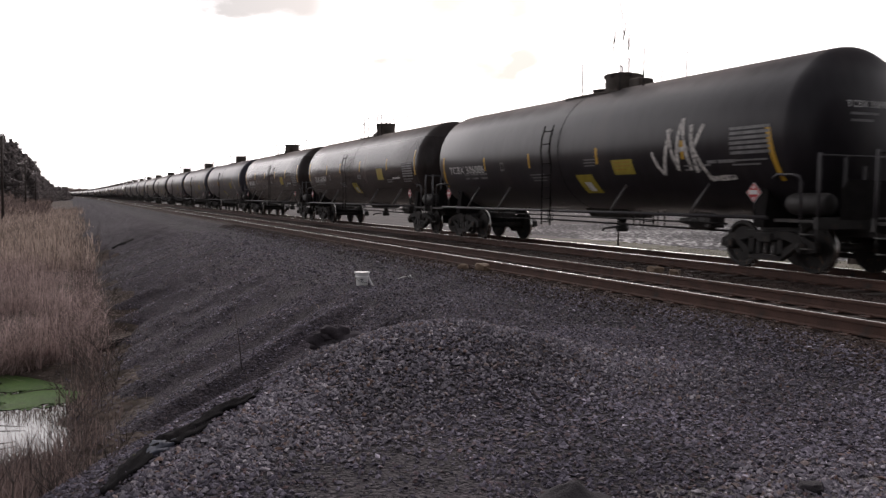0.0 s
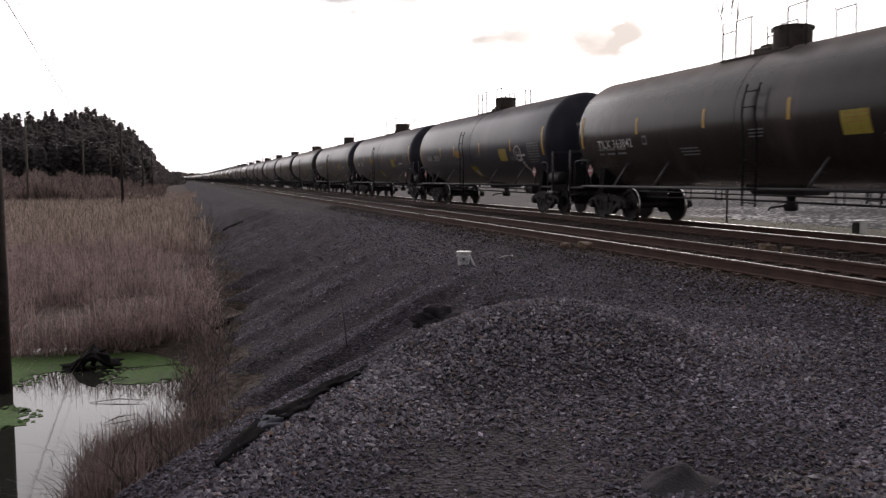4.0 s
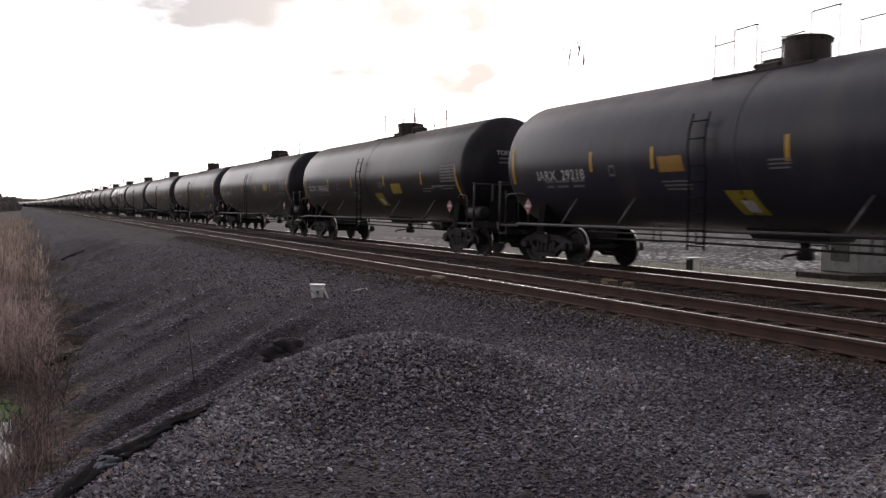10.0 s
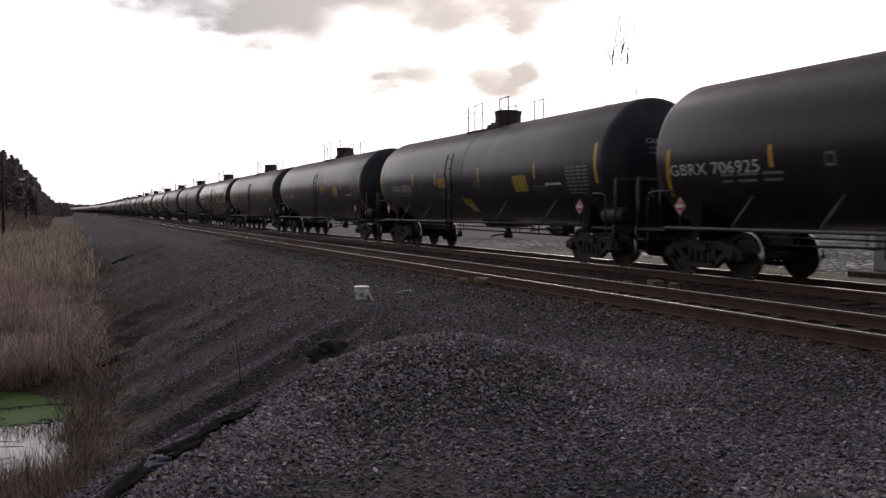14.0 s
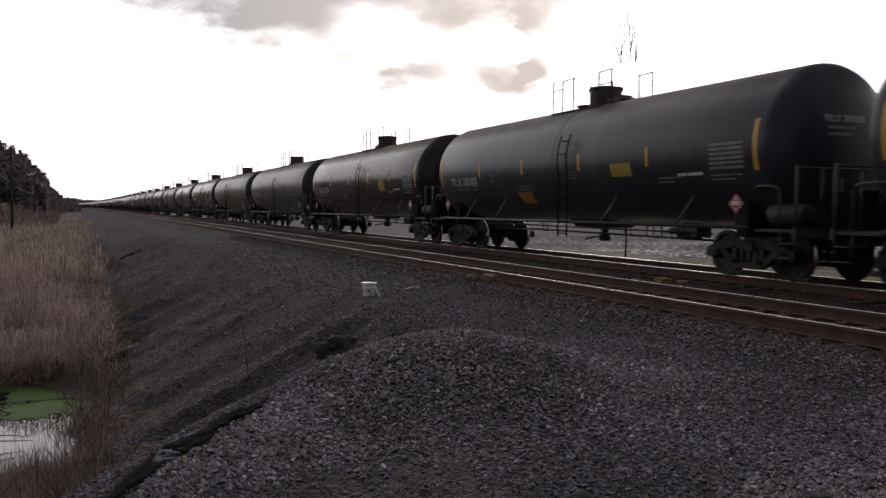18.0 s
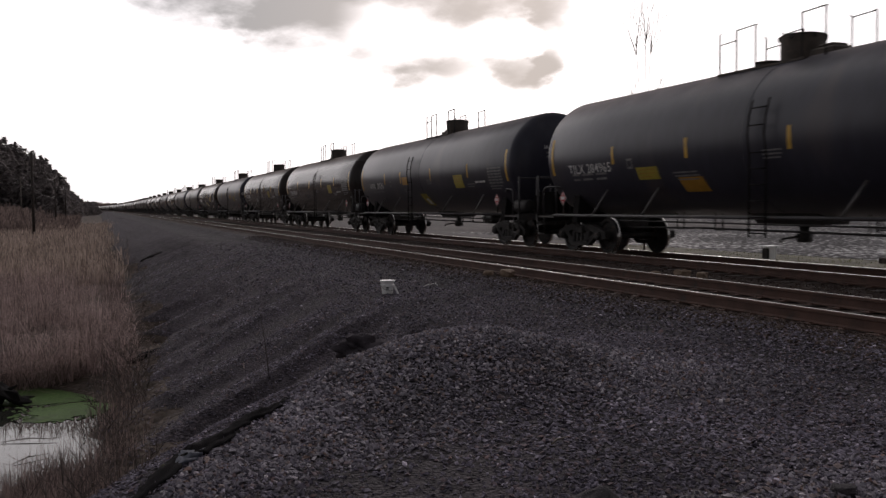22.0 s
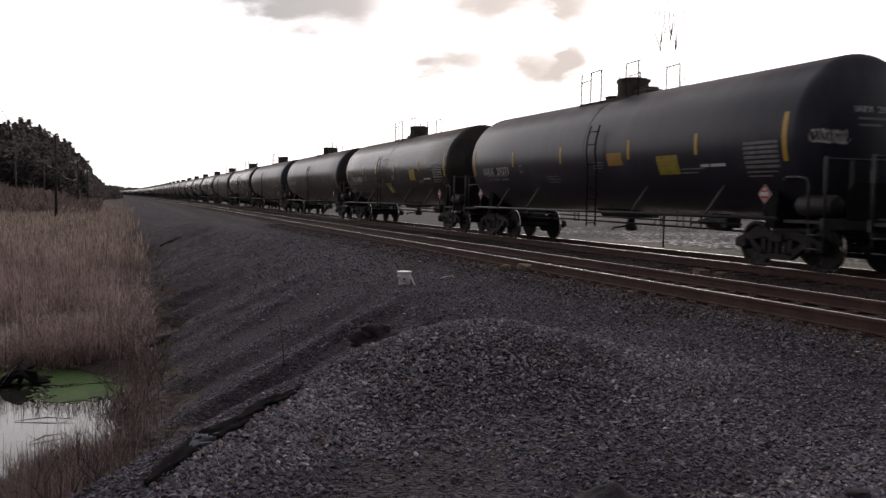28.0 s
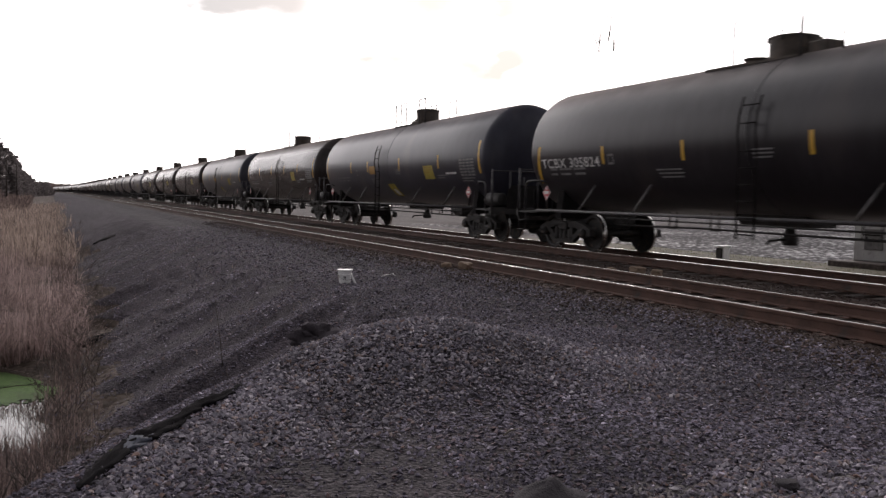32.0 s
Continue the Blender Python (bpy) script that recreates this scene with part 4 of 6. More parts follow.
        for yy in (5.4, 3.3, -2.4, -5.2) if near else ():
            bm = bmesh.new()
            tube(bm, [(sx * 1.56, yy, 0.99), (sx * 1.28, yy - 0.28, 1.62)], 0.03, 6)
            part("bracket", bm, M_GALV, root)
    # ends
    for e in (-1, 1):
        bm = bmesh.new()
        ys = sorted((e * 5.7, e * 8.5))
        box(bm, -0.32, 0.32, ys[0], ys[1], 0.66, 1.02, 0.02)
        part("stub_sill", bm, M_FRAME, root)
        bm = bmesh.new()
        arc = [(1.42 * math.sin(a), TANK_Z - 1.52 * math.cos(a)) for a in [(-0.95 + 1.9 * k / 12) for k in range(13)]]
        prism(bm, [(-1.25, 0.80), (1.25, 0.80)] + arc[::-1], e * 6.8 - 0.14, e * 6.8 + 0.14)
        part("saddle", bm, M_SOOT, root)
        bm = bmesh.new()
        ys = sorted((e * 7.45, e * 8.42))
        box(bm, -1.5, 1.5, ys[0], ys[1], 0.92, 0.975)
        box(bm, -1.53, 1.53, e * 8.42 - 0.04, e * 8.42 + 0.04, 0.82, 1.02)
        part("end_platform", bm, M_FRAME, root)
        if near:
            bm = bmesh.new()
            prism(bm, [(-1.0, 0.98), (1.0, 0.98), (1.0, 1.5), (0.86, 1.66), (-0.86, 1.66), (-1.0, 1.5)], e * 8.46 - 0.012, e * 8.46 + 0.012)
            part("head_shield", bm, M_SOOT, root, "sooty steel plate over the lower tank end")
        for sx, yy, hh in ((-1.48, 8.42, 2.1), (1.48, 8.42, 2.1), (-0.9, 8.42, 2.05), (0.9, 8.42, 2.05), (-0.45, 8.42, 1.9), (0.45, 8.42, 1.9)) if near else ((-1.48, 8.42, 2.1),):
            bm = bmesh.new()
            tube(bm, [(sx, e * yy, 0.97), (sx, e * yy, hh)], 0.03, 6)
            part("end_post", bm, M_STEEL, root)
        for sx in (-1.5, 1.5) if near else ():
            bm = bmesh.new()
            tube(bm, [(sx, e * 8.05, 0.97), (sx, e * 8.05, 1.62), (sx, e * 7.98, 1.72), (sx, e * 7.85, 1.75), (sx * 0.94, e * 7.4, 1.76), (sx * 0.9, e * 7.25, 1.7)], 0.026, 6)
            part("grab_rail", bm, M_STEEL, root)
        bm = bmesh.new()
        tube(bm, [(-1.48, e * 8.42, 2.06), (1.48, e * 8.42, 2.06)], 0.022, 6)
        part("end_handrail", bm, M_STEEL, root)
        for sx in (-1.48, 1.48) if near else ():
            bm = bmesh.new()
            for yy in (8.05, 8.4):
                tube(bm, [(sx, e * yy, 0.45), (sx, e * yy, 0.95)], 0.016, 6)
            for zz in (0.47, 0.72):
                tube(bm, [(sx, e * 8.05, zz), (sx, e * 8.4, zz)], 0.018, 6)
            part("step", bm, M_FRAME, root)
        bm = bmesh.new()
        ys = sorted((e * 8.45, e * 8.9))
        box(bm, -0.12, 0.12, ys[0], ys[1], 0.74, 0.96, 0.02)
        box(bm, -0.2, 0.2, e * 8.88 - 0.12, e * 8.88 + 0.08, 0.7, 1.0, 0.04)
        part("coupler", bm, M_CAST, root)
        # hazard diamond on its bracket
        bm = bmesh.new()
        for q, t, mi in ((0.19, 0.012, 0), (0.172, 0.016, 1)):
            vs = [bm.verts.new((-1.5 - t, e * 6.95 + a * q, 1.44 + b * q)) for a, b in ((0, 1), (1, 0), (0, -1), (-1, 0))]
            bm.faces.new(vs[::-1]).material_index = mi
        for w, lo, hi in ((0.115, -0.035, 0.045), (0.03, 0.07, 0.12), (0.025, -0.13, -0.08)):
            vs = [bm.verts.new((-1.52, e * 6.95 + u, 1.44 + v)) for u, v in ((-w, lo), (w, lo), (w, hi), (-w, hi))]
            bm.faces.new(vs[::-1]).material_index = 0
        box(bm, -1.5, -1.48, e * 6.95 - 0.1, e * 6.95 + 0.1, 1.34, 1.54, mat=2)
        tube(bm, [(-1.49, e * 6.95, 1.0), (-1.49, e * 6.95, 1.4)], 0.02, 6, 2)
        part("hazard_placard", bm, [M_WHITE, M_RED, M_FRAME], root, "red and white diamond placard")
        bogie(root, e * 6.8, near)
    if not near:
        bm = bmesh.new()
        a, b, z0, z1 = st["square"]
        patch(bm, dy + a, dy + b, z0, z1)
        part("notice", bm, M_STICKER, root, "yellow printed notice")
        return root
    # air reservoir, brake gear, outlet
    bm = bmesh.new()
    lathe(bm, [(0.05, -8.32), (0.17, -8.28), (0.2, -8.2), (0.2, -7.5), (0.17, -7.42), (0.05, -7.38)], "y", 18, centre=(-1.05, 0, 1.24))
    smooth(part("air_reservoir", bm, M_FRAME, root))
    bm = bmesh.new()
    prism(bm, [(-0.5, 1.08), (0.5, 1.08), (0.3, 0.84), (-0.3, 0.84)], dy - 0.9, dy + 0.9)
    part("outlet_skid", bm, M_FRAME, root)
    bm = bmesh.new()
    lathe(bm, [(0.13, 0.48), (0.16, 0.52), (0.16, 0.64), (0.10, 0.66), (0.10, 0.8)], n=14, centre=(0, dy - 0.1, 0))
    tube(bm, [(-0.15, dy - 0.1, 0.6), (-0.55, dy - 0.1, 0.56), (-0.6, dy - 0.1, 0.5)], 0.025, 6)
    part("outlet_valve", bm, M_FRAME, root)
    bm = bmesh.new()
    tube(bm, [(-0.75, -5.4, 0.82), (-0.75, 5.4, 0.86)], 0.022, 6)
    tube(bm, [(-0.45, -5.8, 0.66), (-0.45, 2.6, 0.72), (-0.45, 5.8, 0.68)], 0.026, 6)
    part("brake_rod", bm, M_FRAME, root)
    for yy in (4.6, 2.9, 1.6, -2.4, -3.3, -4.4):
        bm = bmesh.new()
        pts = [(-0.78, yy - 0.12, 1.05), (-0.78, yy - 0.12, 0.7), (-0.78, yy + 0.12, 0.7), (-0.78, yy + 0.12, 1.05)]
        tube(bm, pts, 0.018, 6)
        part("rod_hanger", bm, M_FRAME, root)
    bm = bmesh.new()
    lathe(bm, [(0.05, -4.75), (0.19, -4.7), (0.19, -4.2), (0.10, -4.12), (0.05, -3.7)], "y", 16, centre=(-0.55, 0, 0.84))
    box(bm, -0.75, -0.35, -4.9, -4.72, 0.72, 1.0, 0.02)
    smooth(part("brake_cylinder", bm, M_FRAME, root))
    # films and stencils
    for e in (-1, 1):
        bm = bmesh.new()
        y = e * (half - 0.17)
        patch(bm, y + 0.06, y - 0.06, st["ends"][0], st["ends"][1], shear=(lean if e < 0 else -lean) * 0.55, n=8)
        part("reflector", bm, M_YELLOW, root, "yellow reflective strip")
    for b in st["bars"]:
        bm = bmesh.new()
        patch(bm, dy + b + 0.05, dy + b - 0.05, *st["bar_z"])
        part("reflector", bm, M_YELLOW, root, "yellow reflective strip")
    if st["square"]:
        a, b, z0, z1 = st["square"]
        bm = bmesh.new()
        patch(bm, dy + a, dy + b, z0, z1, shear=0.03)
        sq = part("notice", bm, M_STICKER, root, "yellow printed notice")
        bars("notice_print", dy + a - 0.06, z1 - 0.05, [[(0.0, 0.3), (0.36, 0.62)], [(0.0, 0.62)], [(0.0, 0.45)]], M_ORANGE, sq, 0.02, 0.06)
    if st["placard"]:
        a, b, z0 = st["placard"]
        bm = bmesh.new()
        patch(bm, dy + a, dy + b + 0.15, z0, z0 + 0.44, shear=0.14)
        sq = part("notice", bm, M_STICKER, root, "slanting yellow notice with a white panel")
        bm = bmesh.new()
        patch(bm, dy + a - 0.22, dy + a - 0.5, z0 + 0.05, z0 + 0.26, shear=0.07, lift=0.01)
        part("notice_panel", bm, M_WHITE, sq)
    if "orange" in st:
        a, b, z0, z1 = st["orange"]
        bm = bmesh.new()
        patch(bm, dy + a, dy + b, z0, z1, shear=0.06)
        part("notice", bm, M_ORANGE, root, "orange printed notice")
    g = st["grid"]
    w = g[0] - g[1]
    if st["solid_grid"]:
        rows = [[(0, w)] for _ in range(6)]
    else:
        rows = [[(0, w * 0.2), (w * 0.25, w * 0.45), (w * 0.5, w * 0.7), (w * 0.75, w)] for _ in range(6)]
    bars("capacity_table", dy + g[0], g[3], rows, M_PALE, root, 0.055, 0.035)
    bars("stencil", dy + g[0], g[2] - 0.06, [[(0, w * 0.9)], [(0, w * 0.7)]], M_PALE, root, 0.03, 0.05)
    bars("stencil", dy - 5.0, 2.07, [[(0, 0.28), (0.32, 0.8)]], M_WHITE if not lean else M_PALE, root, 0.06)
    bars("stencil", dy - 4.3, 2.0, [[(0, 0.8)], [(0, 0.55)]], M_PALE, root, 0.03, 0.05)
    bars("stencil", dy + 2.2, 1.95, [[(0, 0.8)], [(0.05, 0.85)], [(0.1, 0.8)]], M_PALE, root, 0.03, 0.045)
    bars("stencil", dy - 0.6, 2.25, [[(0, 0.5)], [(0, 0.5)], [(0, 0.45)]], M_PALE, root, 0.03, 0.04)
    bars("stencil", dy + 6.4, 2.05, [[(0, 0.35), (0.45, 1.0), (1.1, 1.6)], [(0, 0.3), (0.45, 0.9), (1.1, 1.55)]], M_PALE, root, 0.05, 0.07)
    bars("stencil_box", dy + 3.85, 2.32, [[(0, 0.22)], [(0, 0.04), (0.18, 0.22)], [(0, 0.04), (0.18, 0.22)], [(0, 0.22)]], M_PALE, root, 0.05, 0.012)
    return root


LABELS = {"a": "black railway tank car with yellow reflector strips and white stencils", "b": "dusty black railway tank car with white stencilled lettering",
          "c": "dark grey railway tank car with an orange notice and repainted mark", "d": "dark grey railway tank car with an orange notice beside its ladder",
          "i": "dusty black railway tank car with a slanting yellow notice", "j": "dark grey tank car with an orange notice and end graffiti", "h": "black railway tank car with a low valve housing", "g": "black railway tank car with yellow strips and a yellow notice", "f": "dark grey railway tank car with a slanting yellow notice", "e": "dark grey railway tank car with yellow and orange notices"}
TRAIN = []


def build_train():
    masters = {}
    for k, y in enumerate(DOMES):
        style, mark = CARS[k] if k < len(CARS) else ("bbcadcbeagcb"[k % 12], "")
        near = k < 23
        mid = y - STYLES[style]["dome_y"]
        if (style, near) in masters:
            car = copy_thing(masters[style, near], pose(FAR_X, mid, 0))
        else:
            car = masters[style, near] = tank_car(style, near)
            car.matrix_basis = pose(FAR_X, mid, 0)
        tagged(car, LABELS[style], "tank car", "cars of the train")
        TRAIN.append((car, mid, style, mark))
    for car, y, style, mark in TRAIN:
        if mark:
            if mark.startswith("IARX"):
                bm = bmesh.new()
                yp = STYLES[style]["dome_y"] + STYLES[style]["text"] - 0.82
                patch(bm, yp, yp - 0.36, 1.98, 2.29, lift=0.005)
                part("repaint_patch", bm, M_PATCH, car)
            yl = STYLES[style]["dome_y"] + STYLES[style]["text"]
            side_words(mark, MARK_H, yl, 2.06, car, 2.55 if STYLES[style]["lean"] else 1.98)
            half = SHELL + (LONG if style == "c" else 0.0)
            head_words(mark, 0.12, -0.62, 2.93, car, half)
            bm = bmesh.new()
            for i, w in enumerate((0.62, 0.5)):
                zz = 2.8 - i * 0.12
                vs = []
                for x, zq in ((-0.55, zz), (-0.55 + w, zz), (-0.55 + w, zz + 0.045), (-0.55, zz + 0.045)):
                    q = 1 - (x * x + (zq - TANK_Z) ** 2) / TANK_R ** 2
                    vs.append(bm.verts.new((x, -(half + HEAD * math.sqrt(q)) - 0.012, zq)))
                bm.faces.new(vs)
            part("end_stencil", bm, M_PALE, car)


build_train()


def graffiti(car, strokes, width, label, mat=None, half=8):
    """Spray-can strokes on the tank's near side, each a line of (along, height) points."""
    bm = bmesh.new()
    rng = random.Random(3)
    for line in strokes:
        rows = []
        for i in range((len(line) - 1) * 4 + 1):
            k, f = min(i // 4, len(line) - 2), i / 4 - min(i // 4, len(line) - 2)
            y, z = (line[k][j] + (line[k + 1][j] - line[k][j]) * f for j in (0, 1))
            du, dv = line[k + 1][0] - line[k][0], line[k + 1][1] - line[k][1]
            q = math.hypot(du, dv) or 1
            w = width * rng.uniform(0.8, 1.15)
            rows.append([bm.verts.new(on_tank(y + s * w * dv / q, z - s * w * du / q, 0.009)) for s in (-1, 1)])
        for a, b in zip(rows, rows[1:]):
            bm.faces.new((a[0], a[1], b[1], b[0]))
    tagged(part("graffiti", bm, mat or M_SPRAY, car, label), kind="stuff")


M_SPRAY = material("thin_white_spray_paint", (0.6, 0.57, 0.54), 0.7, vary=0.35, scale=9, fine=60, bump=0.0, spots=(0.16, 0.15, 0.145), spread=0.5)
o = STYLES["a"]["dome_y"]
graffiti(TRAIN[1][0], [[(o - 3.3, 2.3), (o - 3.45, 2.0), (o - 3.62, 1.82)], [(o - 3.62, 1.82), (o - 3.8, 2.35), (o - 3.95, 2.75)], [(o - 3.85, 2.75), (o - 4.0, 2.2), (o - 4.1, 1.95)], [(o - 4.1, 1.9), (o - 4.2, 2.6), (o - 4.3, 2.95), (o - 4.42, 2.3), (o - 4.5, 1.9)], [(o - 4.12, 2.3), (o - 4.5, 2.34)], [(o - 4.6, 2.8), (o - 4.62, 2.3), (o - 4.68, 1.85)], [(o - 4.95, 2.78), (o - 4.66, 2.3), (o - 5.0, 1.72)], [(o - 5.0, 1.72), (o - 5.7, 1.74)]], 0.05, "scrawled white spray-painted tag")
o = STYLES["c"]["dome_y"]
ring = [(o - 5.15 + 0.32 * math.cos(a), 2.12 + 0.26 * math.sin(a)) for a in [k * math.pi / 6 for k in range(13)]]
graffiti(TRAIN[4][0], [ring, [(o - 5.0, 2.2), (o - 5.1, 2.05)], [(o - 5.25, 2.2), (o - 5.35, 2.05)], [(o - 5.3, 1.9), (o - 5.5, 1.62), (o - 5.7, 1.5)]] + [[(o - 5.32 - 0.09 * k, 1.86 - 0.1 * k), (o - 5.52 - 0.06 * k, 1.92 - 0.1 * k)] for k in range(4)], 0.03, "white spray-painted skull-like doodle")




def end_scrawl(car):
    """A looped tag sprayed across the tank's end."""
    bm = bmesh.new()
    rng = random.Random(6)
    rows = []
    for i in range(90):
        u = i / 89
        x = -1.38 + 0.62 * u + 0.05 * math.cos(u * 50)
        z = 2.5 - 0.03 * u + 0.12 * math.sin(u * 50) * rng.uniform(0.7, 1.1)
        q = max(0.0, 1 - (x * x + (z - TANK_Z) ** 2) / TANK_R ** 2)
        y = -(SHELL + HEAD * math.sqrt(q)) - 0.014
        rows.append([bm.verts.new((x + s * 0.02, y, z + s * 0.02)) for s in (-1, 1)])
    for a, b in zip(rows, rows[1:]):
        bm.faces.new((a[0], a[1], b[1], b[0]))
    tagged(part("graffiti", bm, M_SPRAY, car, "white looped spray-painted tag on the tank end"), kind="stuff")


end_scrawl(TRAIN[17][0])


def at_ground(x, y, dz=0.0):
    return float(ground_z(x, y)) + dz


# ---- water ----
def water_material(name, base, rough, waves, strength, dist):
    m = bpy.data.materials.new(name)
    m.use_nodes = True
    nt = m.node_tree
    N, L = nt.nodes.new, nt.links.new
    p = nt.nodes["Principled BSDF"]
    p.inputs["Base Color"].default_value = (*base, 1)
    p.inputs["Roughness"].default_value, p.inputs["IOR"].default_value = rough, 1.33
    co, mp, nz, b = N("ShaderNodeTexCoord"), N("ShaderNodeMapping"), N("ShaderNodeTexNoise"), N("ShaderNodeBump")
    mp.inputs["Scale"].default_value = (waves, waves * 0.55, 1)
    mp.inputs["Rotation"].default_value = (0, 0, radians(-40))
    L(co.outputs["Object"], mp.inputs["Vector"])
    L(mp.outputs[0], nz.inputs["Vector"])
    nz.inputs["Scale"].default_value, nz.inputs["Detail"].default_value, nz.inputs["Roughness"].default_value = 1.0, 5, 0.6
    b.inputs["Strength"].default_value, b.inputs["Distance"].default_value = strength, dist
    L(nz.outputs["Fac"], b.inputs["Height"])
    L(b.outputs[0], p.inputs["Normal"])
    return m


def bay_material():
    """Wind-ruffled water: noise fine as the chop paints glossy glint streaks on dull grey."""
    m = bpy.data.materials.new("choppy_grey_water")
    m.use_nodes = True
    nt = m.node_tree
    N, L = nt.nodes.new, nt.links.new
    nt.nodes.remove(nt.nodes["Principled BSDF"])
    co, mp, nz = N("ShaderNodeTexCoord"), N("ShaderNodeMapping"), N("ShaderNodeTexNoise")
    mp.vector_type = "TEXTURE"
    mp.inputs["Rotation"].default_value = (0, 0, radians(-38))
    mp.inputs["Scale"].default_value = (0.24, 0.6, 1)
    L(co.outputs["Object"], mp.inputs["Vector"])
    L(mp.outputs[0], nz.inputs["Vector"])
    nz.inputs["Scale"].default_value, nz.inputs["Detail"].default_value, nz.inputs["Roughness"].default_value = 1.0, 3, 0.55
    gusts = N("ShaderNodeTexNoise")
    gusts.inputs["Scale"].default_value, gusts.inputs["Detail"].default_value = 0.12, 3
    L(co.outputs["Object"], gusts.inputs["Vector"])
    mixn = N("ShaderNodeMath")
    mixn.operation = "MULTIPLY_ADD"
    L(gusts.outputs["Fac"], mixn.inputs[0])
    mixn.inputs[1].default_value = 0.35
    L(nz.outputs["Fac"], mixn.inputs[2])
    face = N("ShaderNodeMapRange")
    face.inputs["From Min"].default_value, face.inputs["From Max"].default_value = 0.70, 0.86
    face.inputs["To Min"].default_value, face.inputs["To Max"].default_value = 0.01, 0.28
    L(mixn.outputs[0], face.inputs["Value"])
    dull, gloss, mx, b = N("ShaderNodeBsdfDiffuse"), N("ShaderNodeBsdfAnisotropic"), N("ShaderNodeMixShader"), N("ShaderNodeBump")
    dull.inputs["Color"].default_value = (0.07, 0.066, 0.068, 1)
    gloss.inputs["Color"].default_value, gloss.inputs["Roughness"].default_value = (0.9, 0.9, 0.9, 1), 0.3
    b.inputs["Strength"].default_value, b.inputs["Distance"].default_value = 1.0, 0.05
    L(nz.outputs["Fac"], b.inputs["Height"])
    L(b.outputs[0], gloss.inputs["Normal"])
    L(face.outputs[0], mx.inputs[0])
    L(dull.outputs[0], mx.inputs[1])
    L(gloss.outputs[0], mx.inputs[2])
    L(mx.outputs[0], nt.nodes["Material Output"].inputs["Surface"])
    return m


M_BAY = bay_material()
M_POND = water_material("still_pond_water", (0.03, 0.03, 0.025), 0.03, 3.0, 0.12, 0.004)
M_WEED = ground_material("duckweed_mat", (0.06, 0.13, 0.03), (0.12, 0.22, 0.055), 40.0, 0.004, 0.7, mossy=(0.06, 0.08, 0.035))


def flat_sheet(name, outline, z, mat):
    bm = bmesh.new()
    bm.faces.new([bm.verts.new((x, y, z)) for x, y in outline])
    return part(name, bm, mat)


def build_bay():
    xs = steps((20, 200, 6), (200, 3200, 200))
    ys = steps((-600, 0, 60), (0, 300, 10), (300, 3600, 200))
    X, Y = np.meshgrid(xs, ys, indexing="ij")
    nx, ny = X.shape
    idx = np.arange(nx * ny).reshape(nx, ny)
    F = np.stack([idx[:-1, :-1], idx[1:, :-1], idx[1:, 1:], idx[:-1, 1:]], -1).reshape(-1, 4)
    return mesh_from("water_bay", np.stack([X, Y, np.full(X.shape, -0.78)], -1).reshape(-1, 3), F, M_BAY, True)


bay = build_bay()
tagged(bay, "grey wind-ruffled open water glittering against the light", "water", kind="structure")
pond = flat_sheet("water_pond", [(-9, 6), (0.6, 6), (0.6, 19), (-9, 19)], WATER_Z, M_POND)
tagged(pond, "still pond mirroring the pale sky", "water", kind="structure")


def weed(x, y, rx, ry, seed, turn=0.0):
    rng = random.Random(seed)
    bm = bmesh.new()
    n, ph = 46, [rng.uniform(0, 6.28) for _ in range(5)]
    ring = []
    for k in range(n):
        a = 2 * math.pi * k / n
        r = 1 + 0.16 * math.sin(3 * a + ph[0]) + 0.12 * math.sin(5 * a + ph[1]) + 0.09 * math.sin(9 * a + ph[2]) + 0.07 * math.sin(15 * a + ph[3])
        u, v = rx * r * math.cos(a), ry * r * math.sin(a)
        ring.append(bm.verts.new((x + u * math.cos(turn) - v * math.sin(turn), y + u * math.sin(turn) + v * math.cos(turn), WATER_Z + 0.006)))
    c = bm.verts.new((x, y, WATER_Z + 0.012))
    for k in range(n):
        bm.faces.new((ring[k], ring[(k + 1) % n], c))
    tagged(part("duckweed", bm, M_WEED), "green duckweed mat floating on the pond", "duckweed", "duckweed mats")


WEEDS = ((-1.9, 16.35, 3.1, 0.85, 0.03), (-0.45, 15.0, 0.75, 0.6, 0.3), (-2.75, 12.75, 0.62, 0.55, 0.2), (-3.4, 15.2, 0.9, 0.6, 0.0))
for i, (x, y, rx, ry, t) in enumerate(WEEDS):
    weed(x, y, rx, ry, 40 + i, t)

def weed_specks():
    """Loose fronds drifting off the mats."""
    rng = random.Random(61)
    V, F = [], []
    for k in range(900):
        cx, cy, rx, ry = rng.choice(WEEDS)[:4]
        a, r = rng.uniform(0, 6.28), rng.gauss(1.05, 0.14)
        x, y, s = cx + rx * r * math.cos(a), cy + ry * r * math.sin(a), rng.uniform(0.015, 0.05)
        n = len(V)
        V += [(x + s * math.cos(b), y + 1.3 * s * math.sin(b), WATER_Z + 0.007) for b in (0, 1.1, 2.0, 3.2, 4.1, 5.3)]
        F.append(tuple(range(n, n + 6)))
    tagged(mesh_from("duckweed_fronds", V, F, M_WEED), "loose duckweed fronds round the mats", "duckweed", kind="stuff")


weed_specks()

